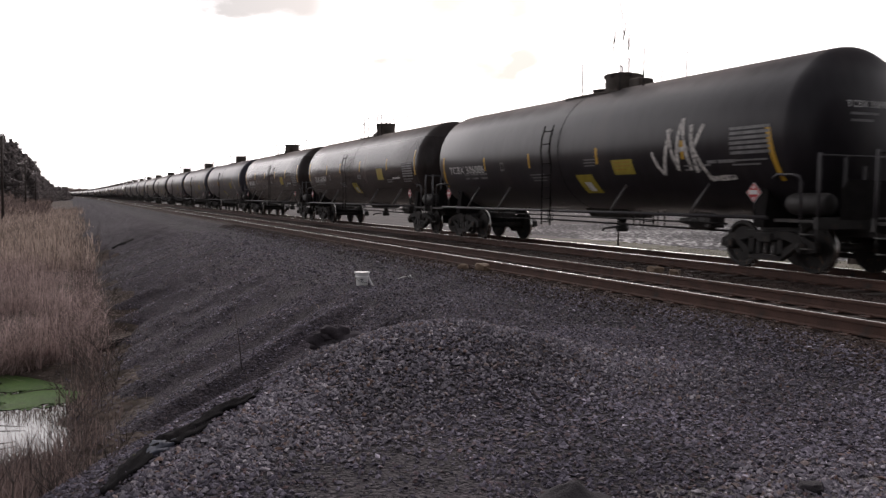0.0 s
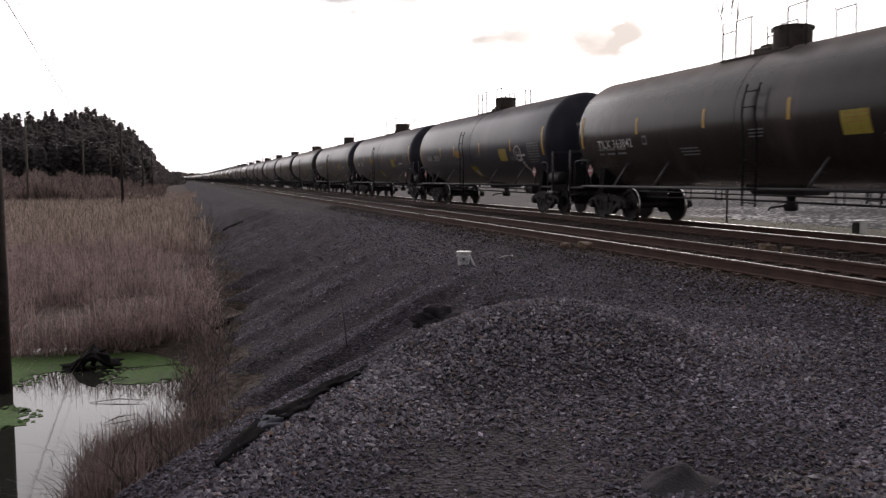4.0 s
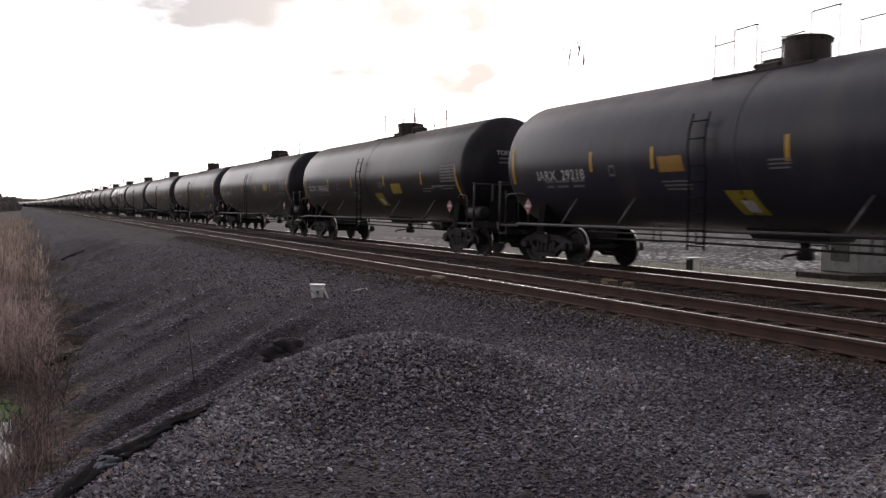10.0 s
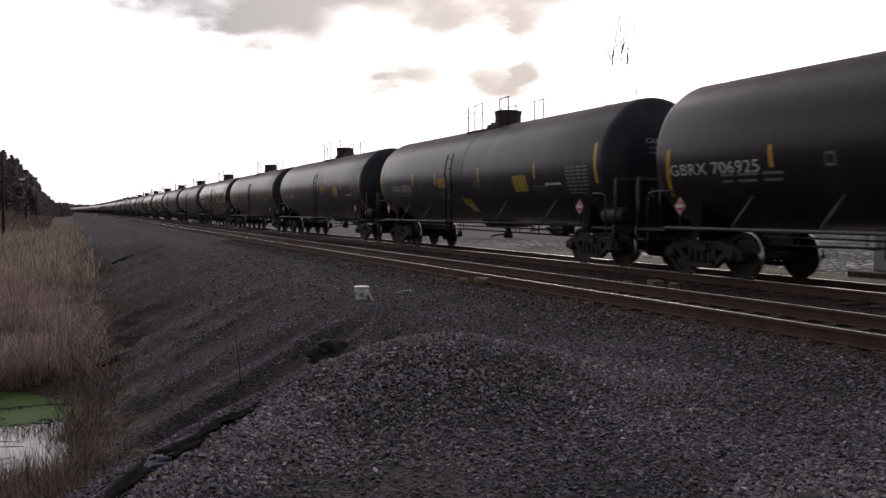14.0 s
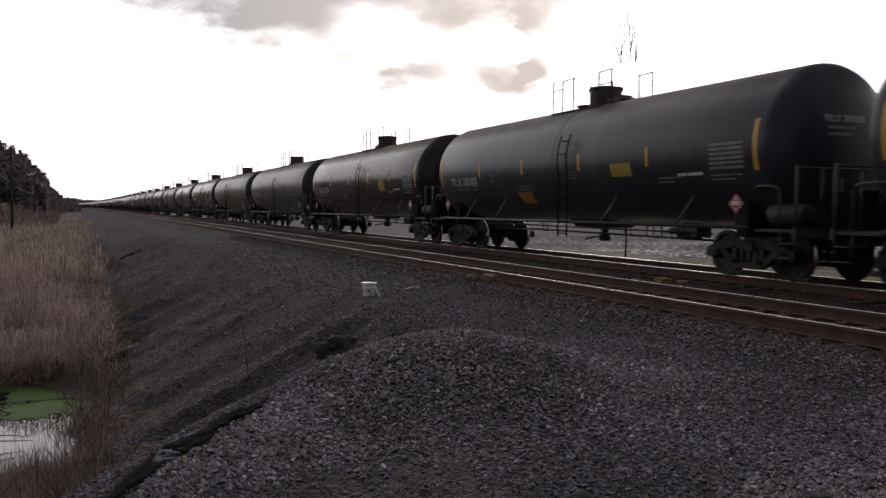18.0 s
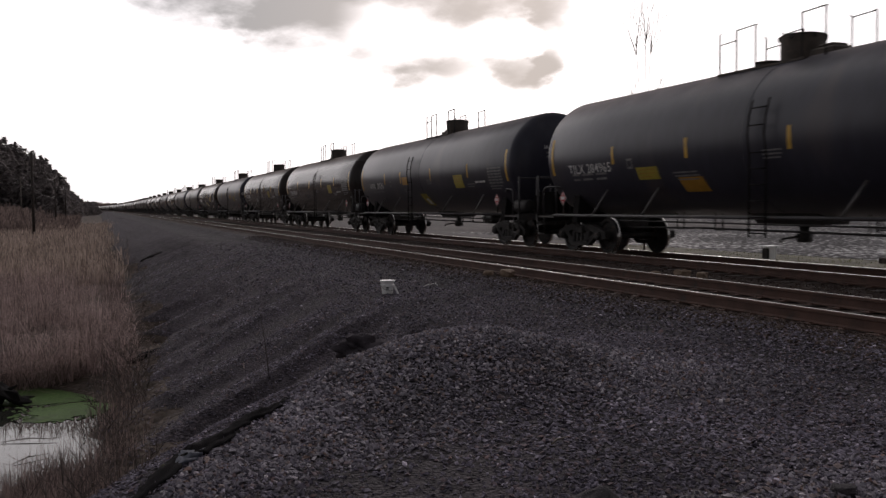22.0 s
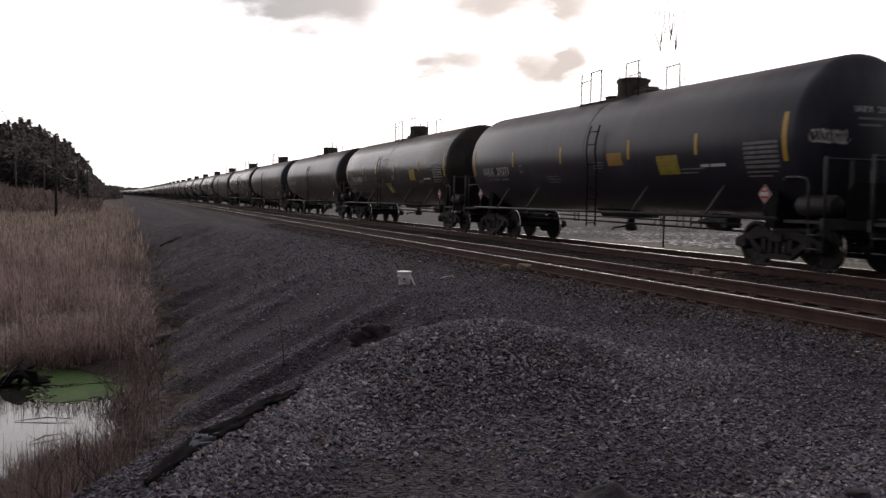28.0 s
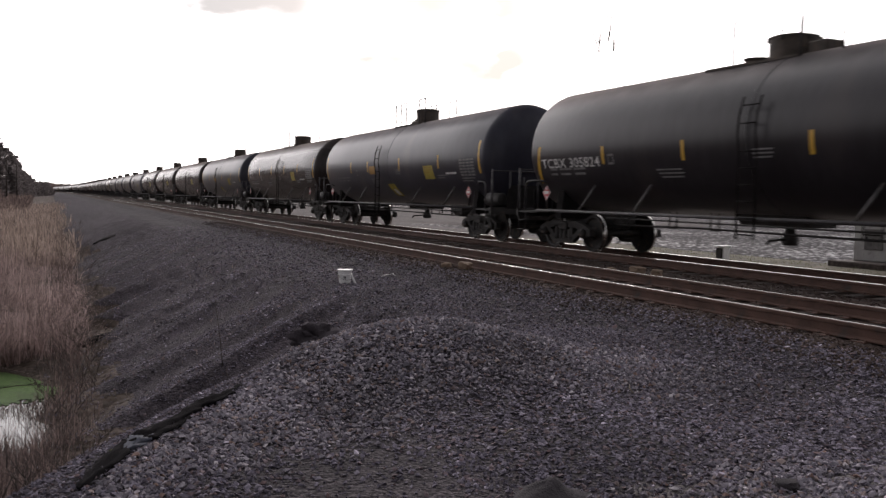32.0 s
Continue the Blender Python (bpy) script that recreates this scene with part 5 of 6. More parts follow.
# ---- reeds, grass and brush ----
M_REED = leaf_material("dead_reed_blades", (0.36, 0.272, 0.255), 0.7)
# Darker tone than M_REED, for the pond bank and the slope's foot.
M_BANK = leaf_material("dark_dead_blades", (0.2, 0.15, 0.138), 0.65)
M_DRY = leaf_material("dry_brown_grass", (0.35, 0.275, 0.235), 0.6)
M_TWIG = material("bare_grey_twigs", (0.075, 0.058, 0.05), 0.85, vary=0.3, scale=6, fine=40, bump=0.1, island=0.3)
M_TURFB = leaf_material("green_winter_turf", (0.12, 0.125, 0.06))


def blades(name, X, Y, H, W, lean, seed, mat, label, category, z=None, segs=3):
    """Upright bent blades, each a tapering folded strip."""
    rng = np.random.RandomState(seed)
    n = len(X)
    Z = ground_z(X, Y) - 0.02 if z is None else z
    a, b = rng.uniform(0, 6.28, n), rng.uniform(0, 6.28, n)
    bend = lean * H * rng.rand(n) ** 1.5
    rows = []
    for s in range(segs + 1):
        f = s / segs
        cx, cy, cz = X + bend * f * f * np.cos(a), Y + bend * f * f * np.sin(a), Z + H * f - 0.35 * bend * f * f
        w = W * (1 - 0.85 * f)
        rows += [np.stack([cx - w * np.cos(b), cy - w * np.sin(b), cz], -1), np.stack([cx + w * np.cos(b), cy + w * np.sin(b), cz], -1)]
    V = np.stack(rows, 1)
    k = 2 * (segs + 1)
    base = np.arange(n)[:, None] * k
    F = np.concatenate([np.concatenate([base + 2 * s, base + 2 * s + 1, base + 2 * s + 3, base + 2 * s + 2], 1) for s in range(segs)], 0)
    return tagged(mesh_from(name, V.reshape(-1, 3), F, mat), label, category, kind="stuff")


def build_reeds():
    rng = np.random.RandomState(3)
    # the reed bed beyond the pond, thinning into dry grass
    Y = 17.0 + 27 * rng.rand(36000) ** 1.3
    X = rng.uniform(-0.27, 0.03, len(Y)) * Y + 0.1
    clump = fbm(X, Y, 1.3, 77)
    pond = ((X + 3.2) / 3.3) ** 2 + ((Y - 12.9) / 5.0) ** 2
    keep = (pond > 0.72) & (clump > -0.2 + 0.4 * rng.rand(len(X))) & (X < 0.15 + 0.4 * rng.randn(len(X)))
    X, Y = X[keep], Y[keep]
    H = (0.95 - 0.008 * (Y - 17)) * rng.uniform(0.35, 1.15, len(X)) * (1 + 0.6 * fbm(X, Y, 1.3, 78)) * np.clip(1.25 - 0.5 * (X > -0.3) * (X + 0.3), 0.4, 1.3)
    blades("reeds", X, Y, H, rng.uniform(0.005, 0.013, len(X)), 2.3, 4, M_REED, "dead brown reeds and cattails crowding the marsh", "reeds")
    # broken leaves hanging every way among them
    Y = 17.0 + 20 * rng.rand(17000) ** 1.5
    X = rng.uniform(-0.26, 0.03, len(Y)) * Y + 0.1
    pond = ((X + 3.2) / 3.3) ** 2 + ((Y - 12.9) / 5.0) ** 2
    keep = (pond > 0.74) & (fbm(X, Y, 1.3, 77) > -0.1) & (X < 0.7)
    X, Y = X[keep], Y[keep]
    blades("reed_leaves", X, Y, rng.uniform(0.14, 0.42, len(X)), rng.uniform(0.005, 0.012, len(X)), 3.4, 14, M_REED, "limp broken leaves among the dead reeds", "reeds", z=ground_z(X, Y) + rng.uniform(0.05, 0.75, len(X)), segs=2)
    Y = 38 + 150 * rng.rand(30000) ** 1.35
    X = rng.uniform(-0.34, 0.008, len(Y)) * Y + 0.1 + 0.9 * fbm(0.0 * Y, Y, 5.0, 33) + 0.4 * rng.randn(len(Y))
    H = rng.uniform(0.35, 0.95, len(X)) * (1 + 0.35 * fbm(X, Y, 7, 79))
    blades("dry_grass", X, Y, H, rng.uniform(0.02, 0.06, len(X)), 0.7, 5, M_DRY, "dry brown grass over the wide marsh", "grass", segs=2)
    # tall growth on the pond's near bank and along the foot of the slope
    n = 4200
    Y = rng.uniform(8.0, 10.9, n)
    X = -0.85 + 0.12 * (Y - 9) + 0.32 * rng.randn(n)
    keep = (X > -0.125 * Y + 0.12 * rng.randn(n)) & (X < 0.6)
    X, Y = X[keep], Y[keep]
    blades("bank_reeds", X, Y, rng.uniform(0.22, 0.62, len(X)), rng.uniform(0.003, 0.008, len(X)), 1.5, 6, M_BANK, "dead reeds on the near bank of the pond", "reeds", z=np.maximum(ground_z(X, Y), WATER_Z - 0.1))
    n = 4200
    Y = 11 + 50 * rng.rand(n) ** 1.5
    X = np.minimum(0.0 + 0.055 * (Y - 11), 0.42) + 0.2 * rng.randn(n)
    keep = (X < 1.5) & (X > -0.9)
    X, Y = X[keep], Y[keep]
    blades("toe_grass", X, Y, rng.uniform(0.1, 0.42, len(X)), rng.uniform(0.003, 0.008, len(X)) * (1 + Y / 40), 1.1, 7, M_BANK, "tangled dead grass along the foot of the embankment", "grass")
    # thin weeds on the slope
    n = 650
    Y = 9 + 30 * rng.rand(n) ** 1.3
    X = rng.uniform(0.8, 4.6, n)
    keep = (edge_x(Y) - X > 0.3) & (fbm(X, Y, 1.5, 90) > 0.05)
    X, Y = X[keep], Y[keep]
    blades("slope_weeds", X, Y, rng.uniform(0.05, 0.22, len(X)), rng.uniform(0.003, 0.007, len(X)), 1.2, 8, M_DRY, "sparse dead weeds on the stony slope", "weeds")
    # grass strip beyond the tracks
    n = 9000
    Y = rng.uniform(14, 46, n)
    X = 18.2 + 7.0 * rng.rand(n)
    keep = (fbm(X, Y, 2.5, 91) > -0.35 + 0.03 * (Y - 20)) & (ground_z(X, Y) > -0.78)
    X, Y = X[keep], Y[keep]
    blades("shore_grass", X, Y, rng.uniform(0.03, 0.1, len(X)), rng.uniform(0.006, 0.014, len(X)), 1.2, 9, M_TURFB, "short greenish grass along the shore", "grass", segs=2)


build_reeds()


def branchy(bm, p, d, length, r, depth, rng, spread=0.5, up=0.25, mat=0):
    """A limb that forks into thinner ones."""
    pts, rs = [p], [r]
    q = p
    for s in range(3):
        d = (d + Vector((rng.uniform(-1, 1), rng.uniform(-1, 1), rng.uniform(-0.3, 0.8))) * 0.14).normalized()
        q = q + d * length / 3
        pts.append(q)
        rs.append(r * (1 - 0.22 * (s + 1)))
    tube(bm, pts, rs, 5, mat)
    if depth:
        for k in range(rng.choice((2, 3, 3))):
            a = rng.uniform(0, 6.28)
            side = Vector((math.cos(a), math.sin(a), up))
            branchy(bm, pts[rng.choice((2, 3, 3))], (d + side * spread).normalized(), length * rng.uniform(0.55, 0.8), r * 0.42, depth - 1, rng, spread, up, mat)


def bare_tree(x, y, h, seed, label):
    """Slender leafless stems that end in a fan of upright twigs."""
    rng = random.Random(seed)
    root = tagged(new("bare_tree"), label, "tree")
    root.location = (x, y, at_ground(x, y) - 0.05)
    for k, (dx, top, fan) in enumerate(((-0.05, 0.86, 1.3), (0.4, 0.85, 1.15), (-0.55, 0.83, 1.0), (0.8, 0.66, 0.5), (-0.7, 0.62, 0.4))):
        hh = h * top
        line = [Vector((dx * f ** 1.4 + rng.uniform(-0.05, 0.05), 0.3 * dx * f + rng.uniform(-0.05, 0.05), hh * f)) for f in (0, 0.2, 0.4, 0.6, 0.8, 1.0)]
        bm = bmesh.new()
        tube(bm, line, [0.013, 0.012, 0.010, 0.008, 0.008, 0.011], 6)
        stem = part("stem", bm, M_TWIG, root)
        for j in range(7):
            b = rng.uniform(0, 6.28)
            d = Vector((rng.uniform(-0.5, 0.5) + 0.15 * dx, 0.3 * math.sin(b), 1)).normalized()
            p = line[-1] - Vector((0, 0, rng.uniform(0.0, 0.5)))
            bm = bmesh.new()
            branchy(bm, p, d, fan * rng.uniform(0.7, 1.15), 0.013, 2, rng, 0.32, 0.9)
            part("branch", bm, M_TWIG, stem)


bare_tree(20.45, 29.6, 9.9, 5, "leafless tree with fans of upright twigs on the shore")


def build_brush():
    rng = random.Random(14)
    for k, (x, y, s) in enumerate(((0.0, 7.2, 0.35), (-0.25, 6.3, 0.35), (0.1, 9.6, 0.4), (-0.05, 8.6, 0.35), (0.15, 12.2, 0.5), (0.0, 11.4, 0.5), (0.2, 13.2, 0.6), (0.5, 14.6, 0.7), (0.1, 14.6, 0.5), (0.45, 15.6, 0.7), (0.2, 10.6, 0.45), (0.55, 16.8, 0.7), (0.5, 18.6, 0.7), (0.3, 20.3, 0.8), (0.75, 22.0, 0.8), (0.6, 24.5, 0.9), (0.9, 27.0, 0.9), (0.7, 30.0, 1.0), (1.0, 34.0, 1.1), (0.8, 39.0, 1.2), (1.0, 45.0, 1.2), (0.9, 52.0, 1.3), (1.1, 60.0, 1.4))):
        root = tagged(new("bramble"), "bare tangled bramble at the foot of the slope", "bush", "brambles")
        root.location = (x, y, at_ground(x, y) - 0.03)
        for j in range(9):
            a = rng.uniform(0, 6.28)
            bm = bmesh.new()
            branchy(bm, Vector((rng.uniform(-0.25, 0.25), rng.uniform(-0.3, 0.3), 0)), Vector((0.8 * math.cos(a), 0.8 * math.sin(a), 0.9)).normalized(), s * rng.uniform(0.5, 0.9), 0.008, 2, rng, 0.7, 0.2)
            tagged(part("stem", bm, M_TWIG, root), kind="stuff")


build_brush()

# snag and drift sticks in the pond
def snag(x, y, s, seed, label):
    """A waterlogged root, one end standing up out of the pond."""
    rng = random.Random(seed)
    root = tagged(new("snag"), label, "dead wood")
    root.location = (x, y, WATER_Z)
    bm = bmesh.new()
    bmesh.ops.create_icosphere(bm, subdivisions=3, radius=1.0)
    for v in bm.verts:
        q = v.co.copy()
        k = 1 + 0.5 * noise.noise(q * 1.9 + Vector((seed, 2, 5))) + 0.25 * noise.noise(q * 4.5)
        v.co = Vector((q.x * 0.55, q.y * 0.3, q.z * 0.12)) * k * s + Vector((0, 0, 0.3 * s * max(0.0, 1 - abs(q.x - 0.1) * 1.6)))
    part("root_wood", bm, M_SOOT, root)
    for u, rise in ((-0.35, 0.1), (0.02, 0.3), (0.3, 0.06)):
        bm = bmesh.new()
        tube(bm, [(u * s, rng.uniform(-0.1, 0.1), 0.02), ((u + 0.12) * s, rng.uniform(-0.1, 0.1), 0.04 + rise * 0.7 * s), ((u + 0.3) * s, rng.uniform(-0.1, 0.1), 0.05 + rise * s)], [0.05 * s, 0.045 * s, 0.012], 6)
        part("branch", bm, M_SOOT, root)


snag(-1.62, 15.9, 0.9, 3, "dark waterlogged root lying in the pond")
for i, (x, y, l, a) in enumerate(((-1.0, 13.2, 0.8, -12), (-0.5, 15.4, 0.9, 5), (-0.9, 12.2, 0.5, 35))):
    bm = bmesh.new()
    tube(bm, [(-l / 2, 0, 0), (0, 0.05, 0.03), (l / 2, -0.02, 0.02)], [0.004, 0.008, 0.003], 6)
    ob = tagged(part("drift_stick", bm, M_TWIG), "thin dead stick floating on the pond", "stick", "sticks in the pond")
    ob.matrix_basis = pose(x, y, WATER_Z + 0.01, 0, 0, a)

# ---- woods and poles across the marsh ----
# Base is lifted and greyed: distance haze is put into the needle colour.
M_CONIFER = leaf_material("hazed_conifer_needles", (0.2, 0.176, 0.172), 0.4)
M_BARK = material("dark_bark", (0.05, 0.04, 0.033), 0.9, vary=0.3, scale=2, fine=12, bump=0.3)
M_SCRUB = leaf_material("bare_reddish_scrub", (0.17, 0.13, 0.118), 0.5)


CREST_AZ = [-16, -10, -9, -8.6, -8.2, -7.4, -7, -6.5, -5.5, -5.1, -4.3, -3.8, -3.0, -2.3, -1.9, -1.5, -1.0, 0.3]
CREST_EL = [4.2, 4.15, 4.05, 4.5, 4.1, 4.45, 4.1, 4.4, 4.6, 4.55, 4.1, 3.95, 3.4, 2.6, 2.2, 1.3, 0.75, 0.45]


def build_woods():
    """A wooded hill: its skyline by bearing and height in degrees, as seen from the line's foot."""
    rng = np.random.RandomState(21)
    spots = []
    for k in range(620):
        az = -15.0 + 14.9 * rng.rand() ** 0.8
        row = rng.rand()
        dist = 310 + 110 * row + (max(0.0, az + 2.2) * 90)
        x, y = dist * math.sin(radians(az)), dist * math.cos(radians(az))
        crest = 1.26 + dist * math.tan(radians(float(np.interp(az, CREST_AZ, CREST_EL))))
        h = (crest - at_ground(x, y)) * (0.55 + 0.45 * row ** 0.7) * rng.uniform(0.86, 1.0)
        spots.append((x, y, h))
    V, F = [], []
    for x, y, h in spots:
        n = 300
        z0 = at_ground(x, y) - 0.5
        wide, tall = rng.uniform(2.4, 4.4), rng.uniform(0.45, 0.95)
        f = rng.rand(n) ** 0.8
        r = wide * (1 - f) ** tall * rng.uniform(0.3, 1.1, n) + 0.15
        a, b, q, t = rng.uniform(0, 6.28, n), rng.uniform(0, 6.28, n), rng.uniform(0.5, 1.25, n), rng.uniform(-0.9, 0.3, n)
        P = np.stack([x + r * np.cos(a), y + r * np.sin(a), z0 + h * f], -1)
        ux, uy, o = np.cos(b) * q, np.sin(b) * q, np.zeros(n)
        V.append(np.stack([P + np.stack([-ux, -uy, -0.3 * q], -1), P + np.stack([-0.5 * uy, 0.5 * ux, t * q], -1), P + np.stack([ux, uy, 0.35 * q], -1), P + np.stack([0.5 * uy, -0.5 * ux, -0.2 * q], -1)], 1).reshape(-1, 3))
    V = np.concatenate(V)
    F = np.arange(len(V)).reshape(-1, 4)
    tagged(mesh_from("conifer_wood", V, F, M_CONIFER), "dark evergreen wood across the marsh", "trees", kind="stuff")
    bm = bmesh.new()
    for x, y, h in spots[::5]:
        z0 = at_ground(x, y) - 0.3
        tube(bm, [(x, y, z0), (x, y, z0 + h * 0.9)], [0.35, 0.05], 5, caps=False)
    tagged(part("conifer_trunks", bm, M_BARK), "trunks of the evergreen wood", "trees", kind="stuff")
    # leafless scrub along the wood's foot, and a far hedge line on the horizon
    V, F, n0 = [], [], 0
    for k in range(16000):
        y = 132 + 430 * rng.rand() ** 1.7
        x = -1.5 - 0.013 * y - (9 + y * 0.21) * rng.rand()
        h = rng.uniform(0.5, 2.6) * (1 if x < -13 else 0.55) * (1 + 0.5 * math.sin(x * 0.7 + y * 0.11))
        a, w, l = rng.uniform(0, 6.28), rng.uniform(0.02, 0.08), rng.uniform(-0.9, 0.9)
        z0 = at_ground(x, y) - 0.2
        V += [(x - w * math.cos(a), y - w * math.sin(a), z0), (x + w * math.cos(a), y + w * math.sin(a), z0), (x + l + 0.1, y, z0 + h), (x + l - 0.1, y, z0 + h * 0.95)]
        F.append((n0, n0 + 1, n0 + 2, n0 + 3))
        n0 += 4
    tagged(mesh_from("scrub", V, F, M_SCRUB), "leafless reddish scrub along the foot of the wood", "bushes", kind="stuff")
    V, F, n0 = [], [], 0
    for k in range(2600):
        y = rng.uniform(1100, 1450)
        x = rng.uniform(-62, 60) - 0.01 * (y - 1100)
        h = rng.uniform(3, 13) * np.interp(x, [-80, -10, 5, 60], [1.3, 0.95, 0.8, 0.55])
        w = rng.uniform(1.0, 2.4)
        V += [(x - w, y, -2), (x + w, y, -2), (x + 0.8 * w, y, h * 0.8), (x, y, h), (x - 0.8 * w, y, h * 0.7)]
        F.append((n0, n0 + 1, n0 + 2, n0 + 3, n0 + 4))
        n0 += 5
    tagged(mesh_from("far_woods", V, F, M_SCRUB), "hazy line of far trees at the end of the tracks", "trees", kind="stuff")


build_woods()
POLES = [(-20.2, 129, 11.7), (-20.0, 197, 11.6), (-20.3, 272, 11.4), (-20.4, 345, 11.2), (-20.4, 418, 11.2), (-6.8, 107, 9.9), (-7.4, 176, 9.6), (-8.0, 246, 9.4), (-6.8, 36, 11.6)]


def utility_pole(x, y, h, arms, dark=False):
    z = at_ground(x, y)
    root = tagged(new("utility_pole"), "weathered wooden utility pole with crossarms in the marsh" if arms else "dark wooden pole carrying a cable over the marsh", "utility pole", "poles across the marsh")
    root.location = (x, y, z - 0.3)
    bm = bmesh.new()
    tube(bm, [(0, 0, 0), (0.02, 0, h * 0.5), (0, 0, h)], [0.17, 0.145, 0.115], 10)
    part("pole", bm, M_TIE if dark else M_WOODPOLE, root)
    for i in range(arms):
        zz, side = h - 0.35 - 1.05 * i, (1 if i % 2 == 0 else -1)
        bm = bmesh.new()
        box(bm, *sorted((0.0, side * 0.95)), -0.16, -0.06, zz - 0.06, zz + 0.06, 0.01)
        arm = part("crossarm", bm, M_WOODPOLE, root)
        bm = bmesh.new()
        lathe(bm, [(0.03, zz + 0.05), (0.06, zz + 0.1), (0.045, zz + 0.15), (0.06, zz + 0.19), (0.02, zz + 0.24)], n=10, centre=(side * 0.85, -0.11, 0))
        part("insulator", bm, M_WHITE, arm)


for i, (x, y, h) in enumerate(POLES):
    utility_pole(x, y, h, 3 if i < 5 else 0, i >= 5)

M_CABLE = material("pale_overhead_cable", (0.2, 0.185, 0.18), 0.5, vary=0.1, bump=0.0)


def cable(a, b, sag, r=0.014):
    bm = bmesh.new()
    a, b = Vector(a), Vector(b)
    tube(bm, [a.lerp(b, i / 16) - Vector((0, 0, sag * 4 * (i / 16) * (1 - i / 16))) for i in range(17)], r, 5)
    tagged(part("overhead_cable", bm, M_CABLE), "thin sagging cable strung between the poles", "cable", "cables between the poles")


for i in range(4):
    (x0, y0, h0), (x1, y1, h1) = POLES[i], POLES[i + 1]
    for off, dz in ((0.85, -0.4), (-0.85, -1.45)):
        cable((x0 + off, y0, at_ground(x0, y0) - 0.3 + h0 + dz), (x1 + off, y1, at_ground(x1, y1) - 0.3 + h1 + dz), 1.1)
cable((-6.8, 36, 9.25), (-6.8, 107, 3.85), 1.37, 0.016)
cable((-6.8, 107, 3.85), (-7.4, 176, 3.75), 0.6, 0.026)
for off in (-0.25, 0.25):
    cable((-6.8 + off, 36, 9.5), (-6.8 + off, 107, 7.7), 1.9, 0.008)
    cable((-6.8 + off, 107, 7.7), (-7.4 + off, 176, 7.4), 1.6, 0.02)
    cable((-7.4 + off, 176, 7.4), (-8.0 + off, 246, 7.2), 1.5, 0.02)


def pond_pole():
    root = tagged(new("utility_pole"), "dark creosoted wooden pole standing in the pond's edge", "utility pole")
    root.location = (-2.74, 14.4, WATER_Z - 0.4)
    bm = bmesh.new()
    tube(bm, [(0, 0, 0), (0.01, 0, 4), (0, 0, 9)], [0.15, 0.14, 0.11], 12)
    part("pole", bm, M_TIE, root)


pond_pole()

# ---- ties ----
def build_ties():
    bm = bmesh.new()
    box(bm, -1.3, 1.3, -0.115, 0.115, -0.36, -0.178, 0.012)
    me = bpy.data.meshes.new("tie")
    bm.to_mesh(me)
    bm.free()
    me.materials.append(M_TIE)
    bm = bmesh.new()
    box(bm, -0.17, 0.17, -0.09, 0.09, -0.179, -0.166)
    for u, v in ((-0.1, -0.06), (0.1, 0.06), (-0.1, 0.06), (0.1, -0.06)):
        box(bm, u - 0.015, u + 0.015, v - 0.012, v + 0.012, -0.168, -0.15)
    plate = bpy.data.meshes.new("tie_plate")
    bm.to_mesh(plate)
    bm.free()
    plate.materials.append(M_RAIL)
    rng = random.Random(2)
    for tr, first, last in ((near_track, 4.0, 84.0), (far_track, 5.0, 70.0)):
        n = int((last - first) / 0.5)
        for k in range(n):
            y = first + k * 0.5
            ob = new("tie", me)
            ob.parent = tr
            ob.matrix_basis = pose(rng.uniform(-0.04, 0.04), y + rng.uniform(-0.03, 0.03), rng.uniform(-0.012, 0.004), 0, 0, rng.uniform(-0.8, 0.8))
            if y < 32:
                for sx in (-GAUGE / 2, GAUGE / 2):
                    o = new("tie_plate", plate)
                    o.parent = tr
                    o.location = (sx, y, 0)
        bm = bmesh.new()
        y = last
        while y < 330:
            box(bm, -1.3, 1.3, y - 0.115, y + 0.115, -0.36, -0.18)
            y += 0.5
        y = first - 0.5
        while y > -12:
            box(bm, -1.3, 1.3, y - 0.115, y + 0.115, -0.36, -0.18)
            y -= 0.5
        tagged(part("far_ties", bm, M_TIE, tr), kind="stuff")


build_ties()

